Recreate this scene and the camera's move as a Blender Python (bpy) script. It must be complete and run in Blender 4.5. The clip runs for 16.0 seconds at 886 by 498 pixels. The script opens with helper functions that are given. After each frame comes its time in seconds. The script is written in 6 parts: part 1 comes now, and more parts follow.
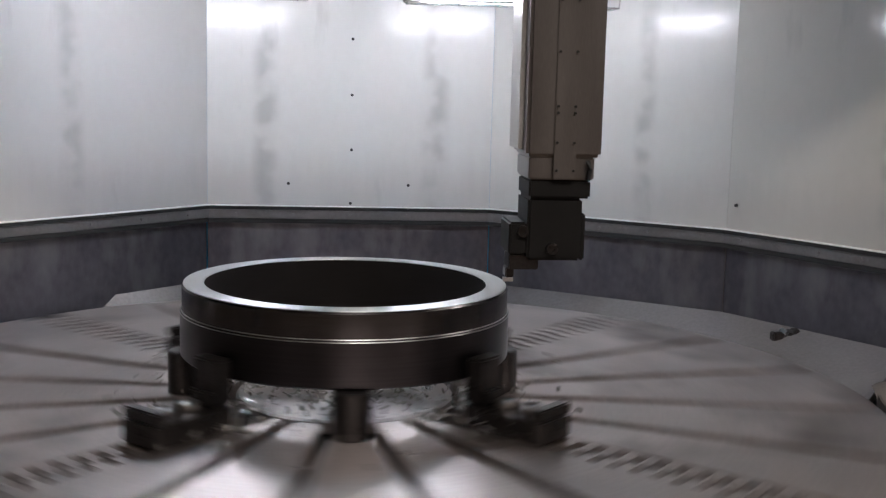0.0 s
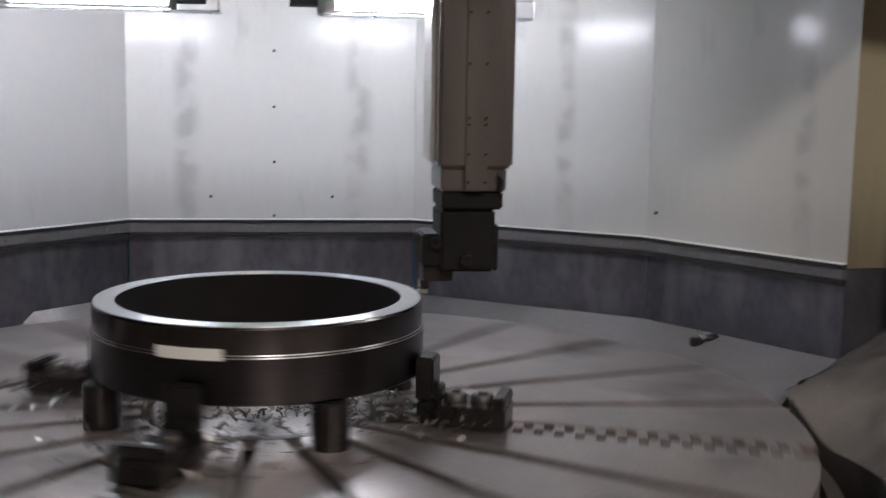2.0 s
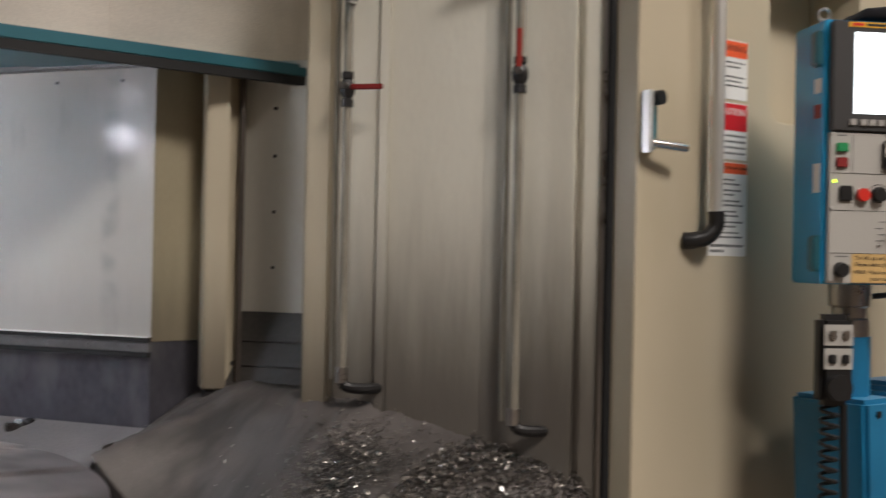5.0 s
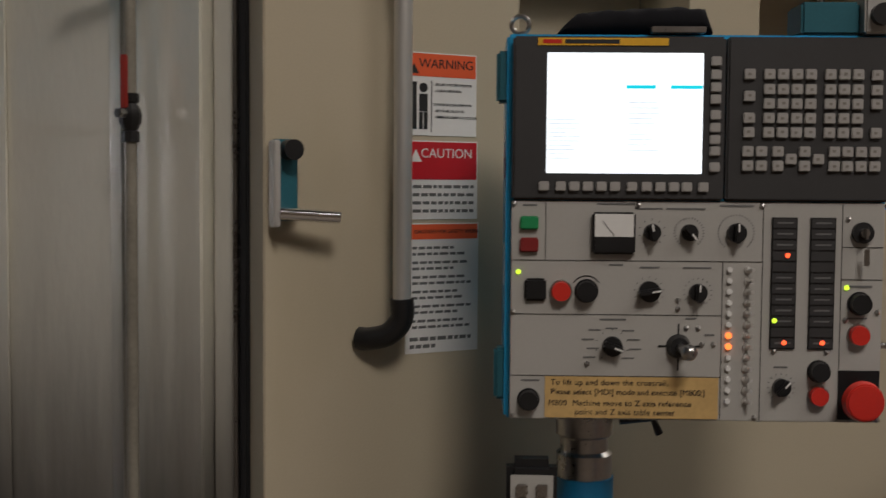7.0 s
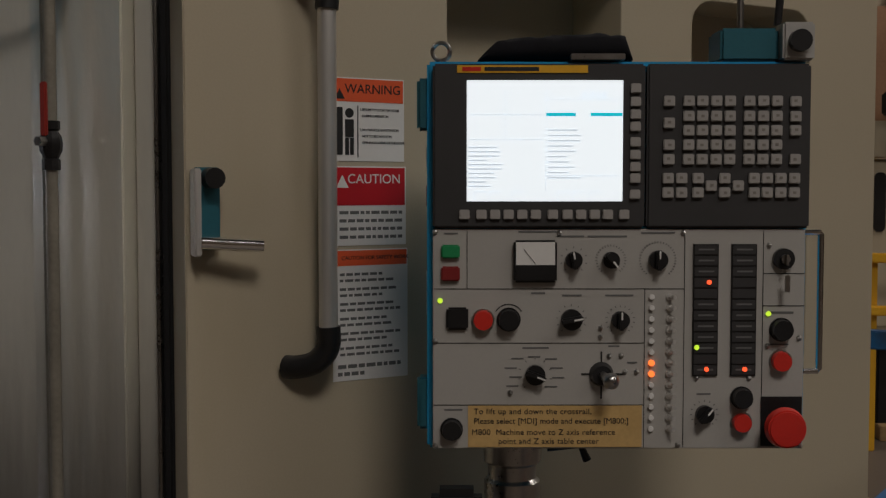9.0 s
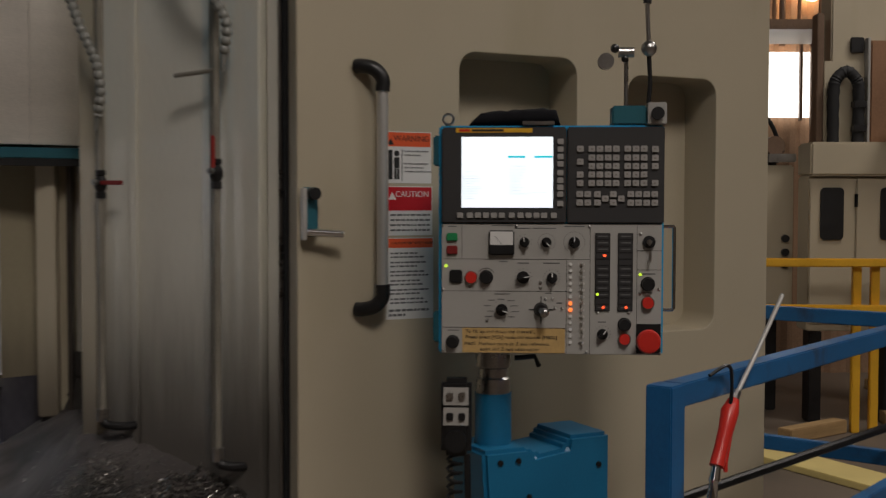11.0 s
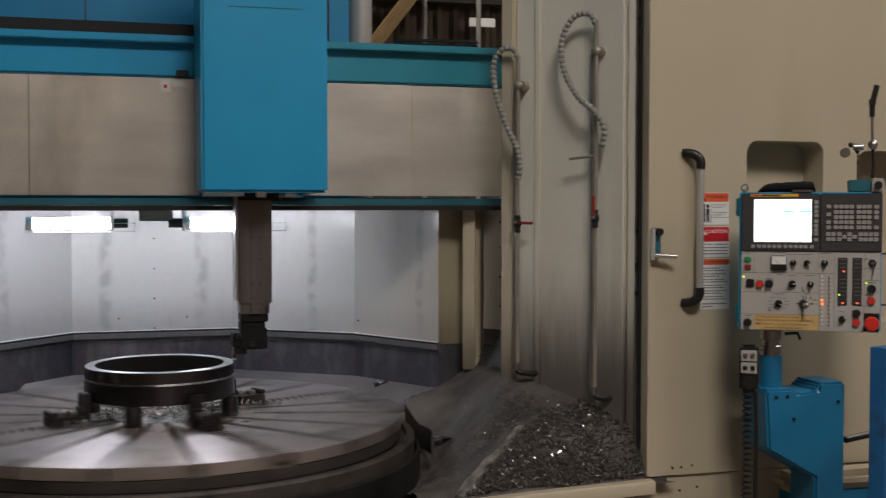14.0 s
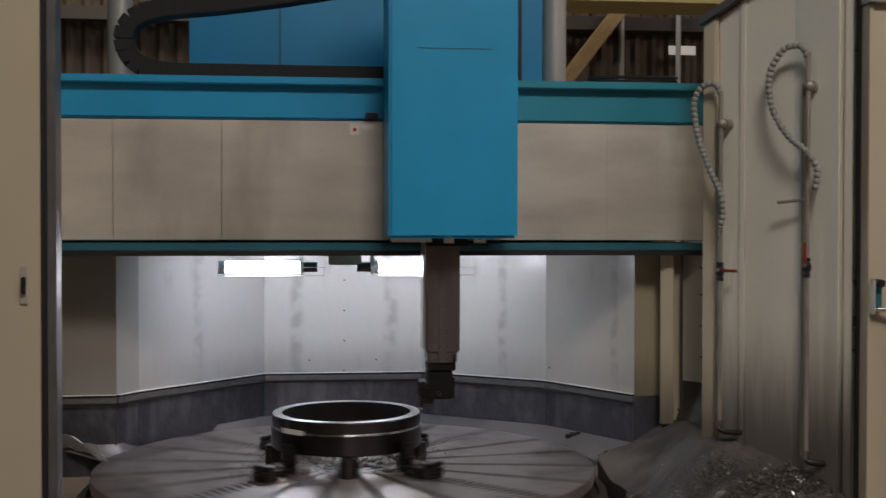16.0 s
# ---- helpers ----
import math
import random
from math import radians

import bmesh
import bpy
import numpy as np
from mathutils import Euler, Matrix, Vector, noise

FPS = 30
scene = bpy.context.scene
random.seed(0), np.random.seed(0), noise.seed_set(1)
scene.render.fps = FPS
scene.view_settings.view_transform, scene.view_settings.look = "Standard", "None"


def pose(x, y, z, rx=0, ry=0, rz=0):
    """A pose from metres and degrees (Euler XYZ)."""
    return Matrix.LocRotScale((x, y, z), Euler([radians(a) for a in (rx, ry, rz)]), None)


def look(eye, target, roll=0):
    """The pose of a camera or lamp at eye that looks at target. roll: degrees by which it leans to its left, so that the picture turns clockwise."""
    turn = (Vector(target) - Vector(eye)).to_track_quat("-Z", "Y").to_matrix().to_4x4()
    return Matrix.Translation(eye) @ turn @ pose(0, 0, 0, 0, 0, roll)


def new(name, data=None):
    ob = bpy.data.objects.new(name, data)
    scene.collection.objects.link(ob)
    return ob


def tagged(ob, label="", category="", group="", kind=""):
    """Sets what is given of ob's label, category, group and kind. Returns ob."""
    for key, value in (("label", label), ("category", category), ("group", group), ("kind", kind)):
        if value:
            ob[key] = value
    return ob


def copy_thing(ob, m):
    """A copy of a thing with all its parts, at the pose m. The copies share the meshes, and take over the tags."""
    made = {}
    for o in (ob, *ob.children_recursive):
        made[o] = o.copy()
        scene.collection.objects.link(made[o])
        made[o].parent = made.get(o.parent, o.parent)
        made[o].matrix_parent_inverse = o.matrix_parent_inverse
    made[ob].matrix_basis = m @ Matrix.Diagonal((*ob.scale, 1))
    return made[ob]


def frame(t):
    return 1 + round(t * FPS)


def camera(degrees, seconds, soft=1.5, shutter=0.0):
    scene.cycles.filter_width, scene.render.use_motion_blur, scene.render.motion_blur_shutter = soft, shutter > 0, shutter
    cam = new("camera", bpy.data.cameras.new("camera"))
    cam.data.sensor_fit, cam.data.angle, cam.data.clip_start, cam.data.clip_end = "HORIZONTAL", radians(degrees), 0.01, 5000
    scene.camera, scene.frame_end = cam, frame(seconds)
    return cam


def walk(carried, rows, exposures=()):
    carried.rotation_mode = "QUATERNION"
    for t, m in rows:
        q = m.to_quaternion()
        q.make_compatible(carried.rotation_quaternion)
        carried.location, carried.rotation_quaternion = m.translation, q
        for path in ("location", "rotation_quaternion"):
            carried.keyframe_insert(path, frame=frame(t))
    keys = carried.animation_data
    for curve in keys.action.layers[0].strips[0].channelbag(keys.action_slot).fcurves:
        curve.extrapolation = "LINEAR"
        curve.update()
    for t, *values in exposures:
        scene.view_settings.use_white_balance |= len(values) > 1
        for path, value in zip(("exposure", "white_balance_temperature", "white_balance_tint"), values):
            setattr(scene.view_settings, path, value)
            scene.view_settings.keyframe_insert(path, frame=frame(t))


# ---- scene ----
cam = camera(42.0, 16.0, soft=1.3, shutter=0.45)
PATH = [
    (0, (-0.044, -0.802, 1.278), (0.140, 1.170, 0.999), 1.43),
    (0.5, (-0.008, -0.788, 1.288), (0.157, 1.182, 0.983), 0.72),
    (1, (0.001, -0.781, 1.279), (0.159, 1.187, 0.960), 0.67),
    (1.5, (-0.002, -0.787, 1.266), (0.186, 1.181, 0.962), 0.75),
    (2, (0.018, -0.806, 1.289), (0.294, 1.157, 1.024), 0.94),
    (2.5, (-0.038, -0.817, 1.292), (0.392, 1.125, 1.085), 1.05),
    (3, (-0.009, -0.796, 1.320), (0.496, 1.128, 1.115), 0.59),
    (3.5, (-0.001, -0.823, 1.326), (0.656, 1.054, 1.114), 0.07),
    (4, (-0.001, -0.886, 1.242), (0.865, 0.911, 1.106), 0.69),
    (4.5, (0.031, -0.966, 1.183), (1.114, 0.714, 1.120), 1.24),
    (5, (0.097, -1.028, 1.135), (1.333, 0.544, 1.149), 1.17),
    (5.2, (0.152, -1.065, 1.124), (1.401, 0.496, 1.163), 0.79),
    (7.3, (1.334, -1.037, 1.443), (2.276, 0.722, 1.319), 0.38),
    (7.5, (1.323, -1.041, 1.442), (2.329, 0.685, 1.335), 0.07),
    (8, (1.344, -1.050, 1.450), (2.377, 0.660, 1.353), -0.20),
    (8.5, (1.349, -1.057, 1.451), (2.377, 0.657, 1.368), -0.22),
    (9, (1.348, -1.059, 1.457), (2.353, 0.667, 1.352), -0.01),
    (9.2, (1.348, -1.059, 1.457), (2.354, 0.666, 1.351), -0.15),
    (11.3, (0.700, -2.406, 1.451), (1.574, -0.609, 1.382), 0.04),
    (11.5, (0.492, -2.624, 1.422), (1.387, -0.836, 1.380), -0.19),
    (12, (-0.151, -3.358, 1.413), (0.774, -1.585, 1.390), 0.52),
    (12.5, (-0.535, -3.750, 1.440), (0.381, -1.972, 1.411), 0.73),
    (13, (-0.465, -3.701, 1.500), (0.352, -1.876, 1.451), 0.85),
    (13.5, (-0.272, -3.674, 1.523), (0.386, -1.787, 1.463), 0.57),
    (14, (-0.224, -3.668, 1.580), (0.330, -1.748, 1.504), 0.02),
    (14.5, (-0.206, -3.642, 1.615), (0.259, -1.698, 1.539), 0.17),
    (15, (-0.225, -3.521, 1.666), (0.158, -1.560, 1.588), 0.00),
    (15.5, (-0.180, -3.487, 1.718), (0.129, -1.512, 1.639), -0.18),
    (16, (-0.159, -3.464, 1.666), (0.063, -1.476, 1.633), 0.08),
]
EXPOSURES = [(0.0, 0.29), (3.0, 0.28), (4.0, 0.46), (5.0, 0.75), (5.2, 0.75), (7.3, -0.5), (8.0, -0.68), (9.2, -0.95), (11.3, -0.55), (12.0, -0.3), (12.5, -0.15), (14.0, 0.0), (14.5, 0.05), (16.0, -0.12)]
walk(cam, [(t, look(eye, target, roll)) for t, eye, target, roll in PATH], EXPOSURES)

# ---- light ----
world = bpy.data.worlds.new("world")
world.use_nodes = True
scene.world = world
world.node_tree.nodes["Background"].inputs[0].default_value = (1.0, 0.93, 0.84, 1)
world.node_tree.nodes["Background"].inputs[1].default_value = 0.05


def high_bay(x, y, z, watts):
    data = bpy.data.lights.new("high_bay_light", "AREA")
    data.energy, data.shape, data.size, data.color = watts, "DISK", 2.2, (1.0, 0.92, 0.85)
    ob = new("high_bay_light", data)
    ob.matrix_world = pose(x, y, z)
    tagged(ob, "round warm high-bay lamp under the hall ceiling", "lamp", "high-bay lamps")


for bx, by, bw in ((0.9, -4.8, 400), (4.4, -4.6, 110), (-6.0, -6.5, 50), (-1.6, 5.2, 260), (8.2, 1.2, 380), (7.5, -6.5, 150)):
    high_bay(bx, by, 6.9, bw)


# ---- materials ----
def mat(name, col, rough=0.5, metal=0.0, var=0.2, scale=5.0, fine=90.0, bump=0.05, stretch=(1, 1, 1), rvar=0.12,
        dirt_shade=None, dirt_at=0.6, dirt_scale=3.0, dirt_stretch=(1, 1, 1), coat=0.0, coat_rough=0.05, columns=(), foot=None, gloss=0.5, relief=0.002):
    m = bpy.data.materials.new(name)
    m.use_nodes = True
    nt = m.node_tree
    n, link = nt.nodes, nt.links.new
    b = n["Principled BSDF"]
    b.inputs["Metallic"].default_value = metal
    b.inputs["Coat Weight"].default_value = coat
    b.inputs["Specular IOR Level"].default_value = gloss
    b.inputs["Coat Roughness"].default_value = coat_rough
    tc = n.new("ShaderNodeTexCoord")

    def noise_of(sc, st, detail=4):
        mp = n.new("ShaderNodeMapping")
        mp.inputs["Scale"].default_value = st
        link(tc.outputs["Object"], mp.inputs[0])
        nz = n.new("ShaderNodeTexNoise")
        nz.inputs["Scale"].default_value, nz.inputs["Detail"].default_value = sc, detail
        link(mp.outputs[0], nz.inputs["Vector"])
        return nz.outputs["Fac"]

    big, small = noise_of(scale, stretch), noise_of(fine, stretch, 2)
    mixf = n.new("ShaderNodeMath")
    mixf.operation = "MULTIPLY_ADD"
    mixf.inputs[1].default_value = 0.35
    link(small, mixf.inputs[0])
    sc2 = n.new("ShaderNodeMath")
    sc2.operation, sc2.inputs[1].default_value = "MULTIPLY", 0.65
    link(big, sc2.inputs[0])
    link(sc2.outputs[0], mixf.inputs[2])
    ramp = n.new("ShaderNodeMapRange")
    ramp.inputs[1].default_value, ramp.inputs[2].default_value = 0.3, 0.7
    link(mixf.outputs[0], ramp.inputs[0])
    mx = n.new("ShaderNodeMix")
    mx.data_type = "RGBA"
    mx.inputs[6].default_value = (*[c * (1 - var) for c in col], 1)
    mx.inputs[7].default_value = (*[min(1, c * (1 + var)) for c in col], 1)
    link(ramp.outputs[0], mx.inputs[0])
    colour = mx.outputs[2]
    if dirt_shade:
        dn = noise_of(dirt_scale, dirt_stretch, 6)
        dr = n.new("ShaderNodeMapRange")
        dr.inputs[1].default_value, dr.inputs[2].default_value = dirt_at - 0.08, dirt_at + 0.12
        link(dn, dr.inputs[0])
        dm = n.new("ShaderNodeMix")
        dm.data_type = "RGBA"
        dm.inputs[7].default_value = (*dirt_shade, 1)
        link(dr.outputs[0], dm.inputs[0])
        link(colour, dm.inputs[6])
        colour = dm.outputs[2]
    masks = []
    xyz = n.new("ShaderNodeSeparateXYZ")
    link(tc.outputs["Object"], xyz.inputs[0])

    def math2(op, a, c, clamp=False):
        k = n.new("ShaderNodeMath")
        k.operation, k.use_clamp = op, clamp
        for i, v in enumerate((a, c)):
            if isinstance(v, (int, float)):
                k.inputs[i].default_value = v
            else:
                link(v, k.inputs[i])
        return k.outputs[0]

    def band(v, a, c):
        k = n.new("ShaderNodeMapRange")
        k.interpolation_type = "SMOOTHSTEP"
        k.inputs[1].default_value, k.inputs[2].default_value = a, c
        link(v, k.inputs[0])
        return k.outputs[0]

    for x, w in columns:                    # run marks: blotches one under another
        near = band(math2("ABSOLUTE", math2("SUBTRACT", xyz.outputs[0], x), 0), w, 0.15 * w)
        masks.append(math2("MULTIPLY", near, math2("ADD", 0.10, math2("MULTIPLY", band(noise_of(12, (0.9, 0.9, 1), 1.5), 0.40, 0.64), 0.42)), True))
    if foot:                                # splash marks rising from the foot; on the inner sheet, painted shade too
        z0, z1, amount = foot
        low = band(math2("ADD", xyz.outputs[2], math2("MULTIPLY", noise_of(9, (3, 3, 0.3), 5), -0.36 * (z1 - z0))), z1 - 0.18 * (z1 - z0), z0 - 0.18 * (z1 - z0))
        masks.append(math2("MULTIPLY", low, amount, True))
    for mk in masks:
        dm = n.new("ShaderNodeMix")
        dm.data_type = "RGBA"
        dm.inputs[7].default_value = (*dirt_shade, 1)
        link(mk, dm.inputs[0])
        link(colour, dm.inputs[6])
        colour = dm.outputs[2]
    link(colour, b.inputs["Base Color"])
    rr = n.new("ShaderNodeMapRange")
    rr.inputs[3].default_value, rr.inputs[4].default_value = max(0.04, rough - rvar), min(1, rough + rvar)
    link(mixf.outputs[0], rr.inputs[0])
    link(rr.outputs[0], b.inputs["Roughness"])
    if bump:
        bp = n.new("ShaderNodeBump")
        bp.inputs["Strength"].default_value, bp.inputs["Distance"].default_value = bump, relief
        link(mixf.outputs[0], bp.inputs["Height"])
        link(bp.outputs[0], b.inputs["Normal"])
        link(bp.outputs[0], b.inputs["Coat Normal"])
    return m


def glow(name, col, strength):
    m = bpy.data.materials.new(name)
    m.use_nodes = True
    b = m.node_tree.nodes["Principled BSDF"]
    b.inputs["Base Color"].default_value = (*col, 1)
    b.inputs["Emission Color"].default_value = (*col, 1)
    b.inputs["Emission Strength"].default_value = strength
    return m


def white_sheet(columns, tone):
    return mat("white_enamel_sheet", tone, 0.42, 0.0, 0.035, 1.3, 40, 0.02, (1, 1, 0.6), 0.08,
               dirt_shade=(0.26, 0.25, 0.245), dirt_at=0.72, dirt_scale=2.6, dirt_stretch=(2.6, 2.6, 0.7), coat=0.3, coat_rough=0.14,
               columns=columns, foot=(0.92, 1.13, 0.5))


SKIRT = mat("worn_steel_skirt", (0.105, 0.102, 0.122), 0.36, 0.7, 0.35, 2.5, 50, 0.06, (1, 1, 0.7), 0.15,
            dirt_shade=(0.20, 0.195, 0.21), dirt_at=0.60, dirt_scale=5, dirt_stretch=(1.5, 1.5, 0.6))
SOOT = mat("sooty_grey_plate", (0.075, 0.068, 0.062), 0.5, 0.0, 0.3, 5, 120, 0.12, gloss=0.4)
TRIM = mat("grey_trim_rail", (0.19, 0.185, 0.19), 0.35, 0.6, 0.2, 9, 120, 0.05)
BLACK_RUBBER = mat("black_rubber", (0.008, 0.008, 0.009), 0.75, 0, 0.3, 20, 200, 0.1)
CREAM = mat("cream_machine_paint", (0.455, 0.395, 0.29), 0.42, 0, 0.06, 1.5, 300, 0.05, (1, 1, 1), 0.08,
            dirt_shade=(0.40, 0.34, 0.23), dirt_at=0.68, dirt_scale=2.2, dirt_stretch=(1.5, 1.5, 0.4))
# foot: grime and the shade above the swarf, both put into the colour
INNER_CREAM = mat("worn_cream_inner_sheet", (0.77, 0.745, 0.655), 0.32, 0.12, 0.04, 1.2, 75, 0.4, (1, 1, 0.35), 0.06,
                  dirt_shade=(0.08, 0.07, 0.062), dirt_at=0.80, dirt_scale=1.6, dirt_stretch=(2, 2, 0.35), coat=1.0, coat_rough=0.11, foot=(0.80, 1.38, 0.93), gloss=1.0, relief=0.007)
# lighter than the machine cream: hall daylight on this sheet is in its colour
DAYLIT_CREAM = mat("daylit_cream_end_sheet", (0.72, 0.69, 0.62), 0.36, 0.0, 0.05, 1.5, 90, 0.1, (1, 1, 0.4), 0.06, dirt_shade=(0.10, 0.085, 0.07), dirt_at=0.74, dirt_scale=2.5, dirt_stretch=(2, 2, 0.4), coat=0.4, coat_rough=0.15)
OLD_CREAM = mat("yellowed_cream_sheet", (0.34, 0.295, 0.205), 0.42, 0, 0.1, 1.5, 200, 0.05, (1, 1, 0.4), 0.08,
                dirt_shade=(0.12, 0.10, 0.07), dirt_at=0.70, dirt_scale=2.2, dirt_stretch=(2, 2, 0.4), foot=(0.90, 1.20, 0.7))
PILLAR_CREAM = mat("grimy_cream_paint", (0.50, 0.44, 0.33), 0.42, 0, 0.06, 1.5, 300, 0.05, (1, 1, 1), 0.08,
                   dirt_shade=(0.10, 0.08, 0.06), dirt_at=0.80, dirt_scale=2.2, foot=(0.78, 1.18, 0.85))
TEAL = mat("teal_machine_paint", (0.014, 0.30, 0.56), 0.38, 0, 0.1, 3, 250, 0.05, (1, 1, 1), 0.08, coat=0.08)
GREEN_TEAL = mat("greenish_teal_paint", (0.022, 0.24, 0.33), 0.38, 0, 0.12, 3, 250, 0.05, coat=0.08)
COLUMN_BLUE = mat("blue_column_paint", (0.012, 0.25, 0.50), 0.36, 0, 0.12, 2, 250, 0.05, coat=0.1)
PED_BLUE = mat("blue_green_cast_paint", (0.010, 0.15, 0.30), 0.4, 0, 0.15, 3, 200, 0.08, dirt_shade=(0.02, 0.06, 0.08), dirt_at=0.68, dirt_scale=5)
TEAL_DARK = mat("dark_teal_paint", (0.02, 0.115, 0.15), 0.4, 0, 0.15, 4, 200, 0.05)
BLUE = mat("blue_rail_paint", (0.012, 0.115, 0.30), 0.4, 0, 0.2, 6, 150, 0.08, dirt_shade=(0.03, 0.04, 0.07), dirt_at=0.62, dirt_scale=9)
BRUSHED = mat("brushed_steel_cover", (0.74, 0.685, 0.62), 0.34, 0.6, 0.22, 1.8, 150, 0.05, (1, 1, 3), 0.12,
              dirt_shade=(0.44, 0.39, 0.33), dirt_at=0.58, dirt_scale=2, dirt_stretch=(1, 1, 0.4))
RAM_STEEL = mat("ground_ram_steel", (0.195, 0.182, 0.180), 0.36, 0.9, 0.18, 4, 160, 0.05, (4, 4, 0.4), 0.12)
TABLE_STEEL = mat("oily_table_steel", (0.50, 0.445, 0.43), 0.40, 0.92, 0.32, 3.5, 120, 0.1, (1, 1, 1), 0.16,
                  dirt_shade=(0.20, 0.175, 0.165), dirt_at=0.59, dirt_scale=3.2)
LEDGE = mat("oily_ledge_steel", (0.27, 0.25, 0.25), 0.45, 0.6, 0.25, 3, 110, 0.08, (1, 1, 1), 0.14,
            dirt_shade=(0.15, 0.135, 0.13), dirt_at=0.60, dirt_scale=3.5)
GUTTER = mat("brown_oily_gutter_iron", (0.055, 0.047, 0.043), 0.5, 0.25, 0.4, 6, 120, 0.15, dirt_shade=(0.02, 0.018, 0.017), dirt_at=0.6, dirt_scale=7)
DARK_IRON = mat("dark_oily_iron", (0.022, 0.021, 0.022), 0.45, 0.5, 0.4, 12, 120, 0.15)
JAW_STEEL = mat("dark_jaw_steel", (0.042, 0.038, 0.038), 0.30, 0.8, 0.4, 14, 150, 0.15)
RING_STEEL = mat("turned_ring_steel", (0.052, 0.048, 0.052), 0.30, 1.0, 0.12, 6, 200, 0.02, (1, 1, 40), 0.06)
RING_BAND = mat("polished_ring_steel", (0.095, 0.090, 0.096), 0.22, 1.0, 0.12, 6, 200, 0.02, (1, 1, 40), 0.05)
RING_FACE = mat("bright_faced_steel", (0.55, 0.55, 0.56), 0.38, 1.0, 0.1, 6, 220, 0.03, (1, 1, 1), 0.08)
RING_BORE = mat("matte_black_bore", (0.010, 0.0085, 0.0085), 0.8, 0.0, 0.3, 10, 90, 0.1, gloss=0.15)


def turned(m, amount):
    """Circular tool marks about the object's z axis spread the gloss along the radius."""
    nt = m.node_tree
    n, link = nt.nodes, nt.links.new
    tc, flatten, turn = n.new("ShaderNodeTexCoord"), n.new("ShaderNodeVectorMath"), n.new("ShaderNodeVectorTransform")
    flatten.operation = "MULTIPLY"
    flatten.inputs[1].default_value = (1, 1, 0)
    turn.vector_type, turn.convert_from, turn.convert_to = "VECTOR", "OBJECT", "WORLD"
    link(tc.outputs["Object"], flatten.inputs[0])
    link(flatten.outputs[0], turn.inputs[0])
    link(turn.outputs[0], n["Principled BSDF"].inputs["Tangent"])
    n["Principled BSDF"].inputs["Anisotropic"].default_value = amount


turned(RING_FACE, 0.85)
turned(TABLE_STEEL, 0.7)
CHROME = mat("chrome", (0.75, 0.75, 0.76), 0.12, 1.0, 0.05, 20, 200, 0.01)
ALU = mat("brushed_aluminium", (0.66, 0.645, 0.62), 0.34, 0.6, 0.08, 10, 150, 0.03, (8, 8, 0.5))
STEEL = mat("plain_steel", (0.45, 0.44, 0.43), 0.3, 1.0, 0.15, 12, 150, 0.05)
PIPE = mat("dull_pipe_paint", (0.27, 0.25, 0.21), 0.4, 0.3, 0.2, 12, 150, 0.08)
CHIP = mat("bright_swarf", (0.30, 0.28, 0.26), 0.36, 0.85, 0.5, 30, 90, 0.0)
CHIP_DARK = mat("dull_swarf", (0.17, 0.15, 0.135), 0.48, 0.6, 0.5, 30, 90, 0.0)
FINES = mat("swarf_fines_bed", (0.086, 0.075, 0.071), 0.6, 0.1, 0.3, 7, 260, 0.6, dirt_shade=(0.040, 0.036, 0.034), dirt_at=0.55, dirt_scale=4, dirt_stretch=(0.8, 3.0, 1))
PAN = mat("coolant_pan_steel", (0.20, 0.195, 0.195), 0.36, 0.7, 0.35, 5, 120, 0.1, dirt_shade=(0.08, 0.08, 0.08), dirt_at=0.6, dirt_scale=5)
SCUFFED = mat("scuffed_grey_plate", (0.24, 0.225, 0.205), 0.45, 0.3, 0.35, 14, 120, 0.2, dirt_shade=(0.07, 0.062, 0.056), dirt_at=0.52, dirt_scale=16)
PANEL_GREY = mat("light_grey_panel_plate", (0.40, 0.385, 0.36), 0.5, 0, 0.04, 4, 200, 0.03)
BEZEL = mat("charcoal_bezel", (0.034, 0.033, 0.034), 0.5, 0, 0.1, 8, 250, 0.06)
KEY = mat("grey_key_cap", (0.33, 0.315, 0.30), 0.5, 0, 0.12, 20, 200, 0.03)
BRONZE = mat("brown_oily_rail", (0.10, 0.085, 0.075), 0.4, 0.5, 0.3, 8, 120, 0.1)
CLOTH = mat("black_woven_cloth", (0.009, 0.009, 0.011), 0.95, 0, 0.35, 14, 400, 0.35, gloss=0.15)
TOOL_BLACK = mat("blackened_tool_steel", (0.007, 0.0065, 0.0065), 0.6, 0, 0.35, 14, 150, 0.12, gloss=0.2)
BLACK = mat("black_plastic", (0.012, 0.012, 0.013), 0.38, 0, 0.2, 20, 200, 0.05)
RED = mat("red_plastic", (0.60, 0.03, 0.02), 0.35, 0, 0.08, 20, 200, 0.02)
DULL_RED = mat("dull_red_plastic", (0.22, 0.02, 0.02), 0.4, 0, 0.1, 20, 200, 0.02)
GREEN = mat("green_plastic", (0.02, 0.25, 0.09), 0.35, 0, 0.1, 20, 200, 0.02)
PALE_YELLOW = mat("faded_yellow_paint", (0.62, 0.50, 0.20), 0.5, 0, 0.12, 3, 150, 0.05)
YELLOW = mat("yellow_paint", (0.70, 0.38, 0.02), 0.45, 0, 0.12, 5, 150, 0.05)
TAPE = mat("tan_masking_tape", (0.55, 0.36, 0.14), 0.6, 0, 0.15, 14, 150, 0.1)
PAPER = mat("white_sticker", (0.72, 0.71, 0.69), 0.45, 0, 0.04, 10, 200, 0.02)
ORANGE = mat("orange_sticker", (0.75, 0.11, 0.035), 0.45, 0, 0.04, 10, 200, 0.02)
STICKER_RED = mat("red_sticker", (0.50, 0.012, 0.02), 0.45, 0, 0.04, 10, 200, 0.02)
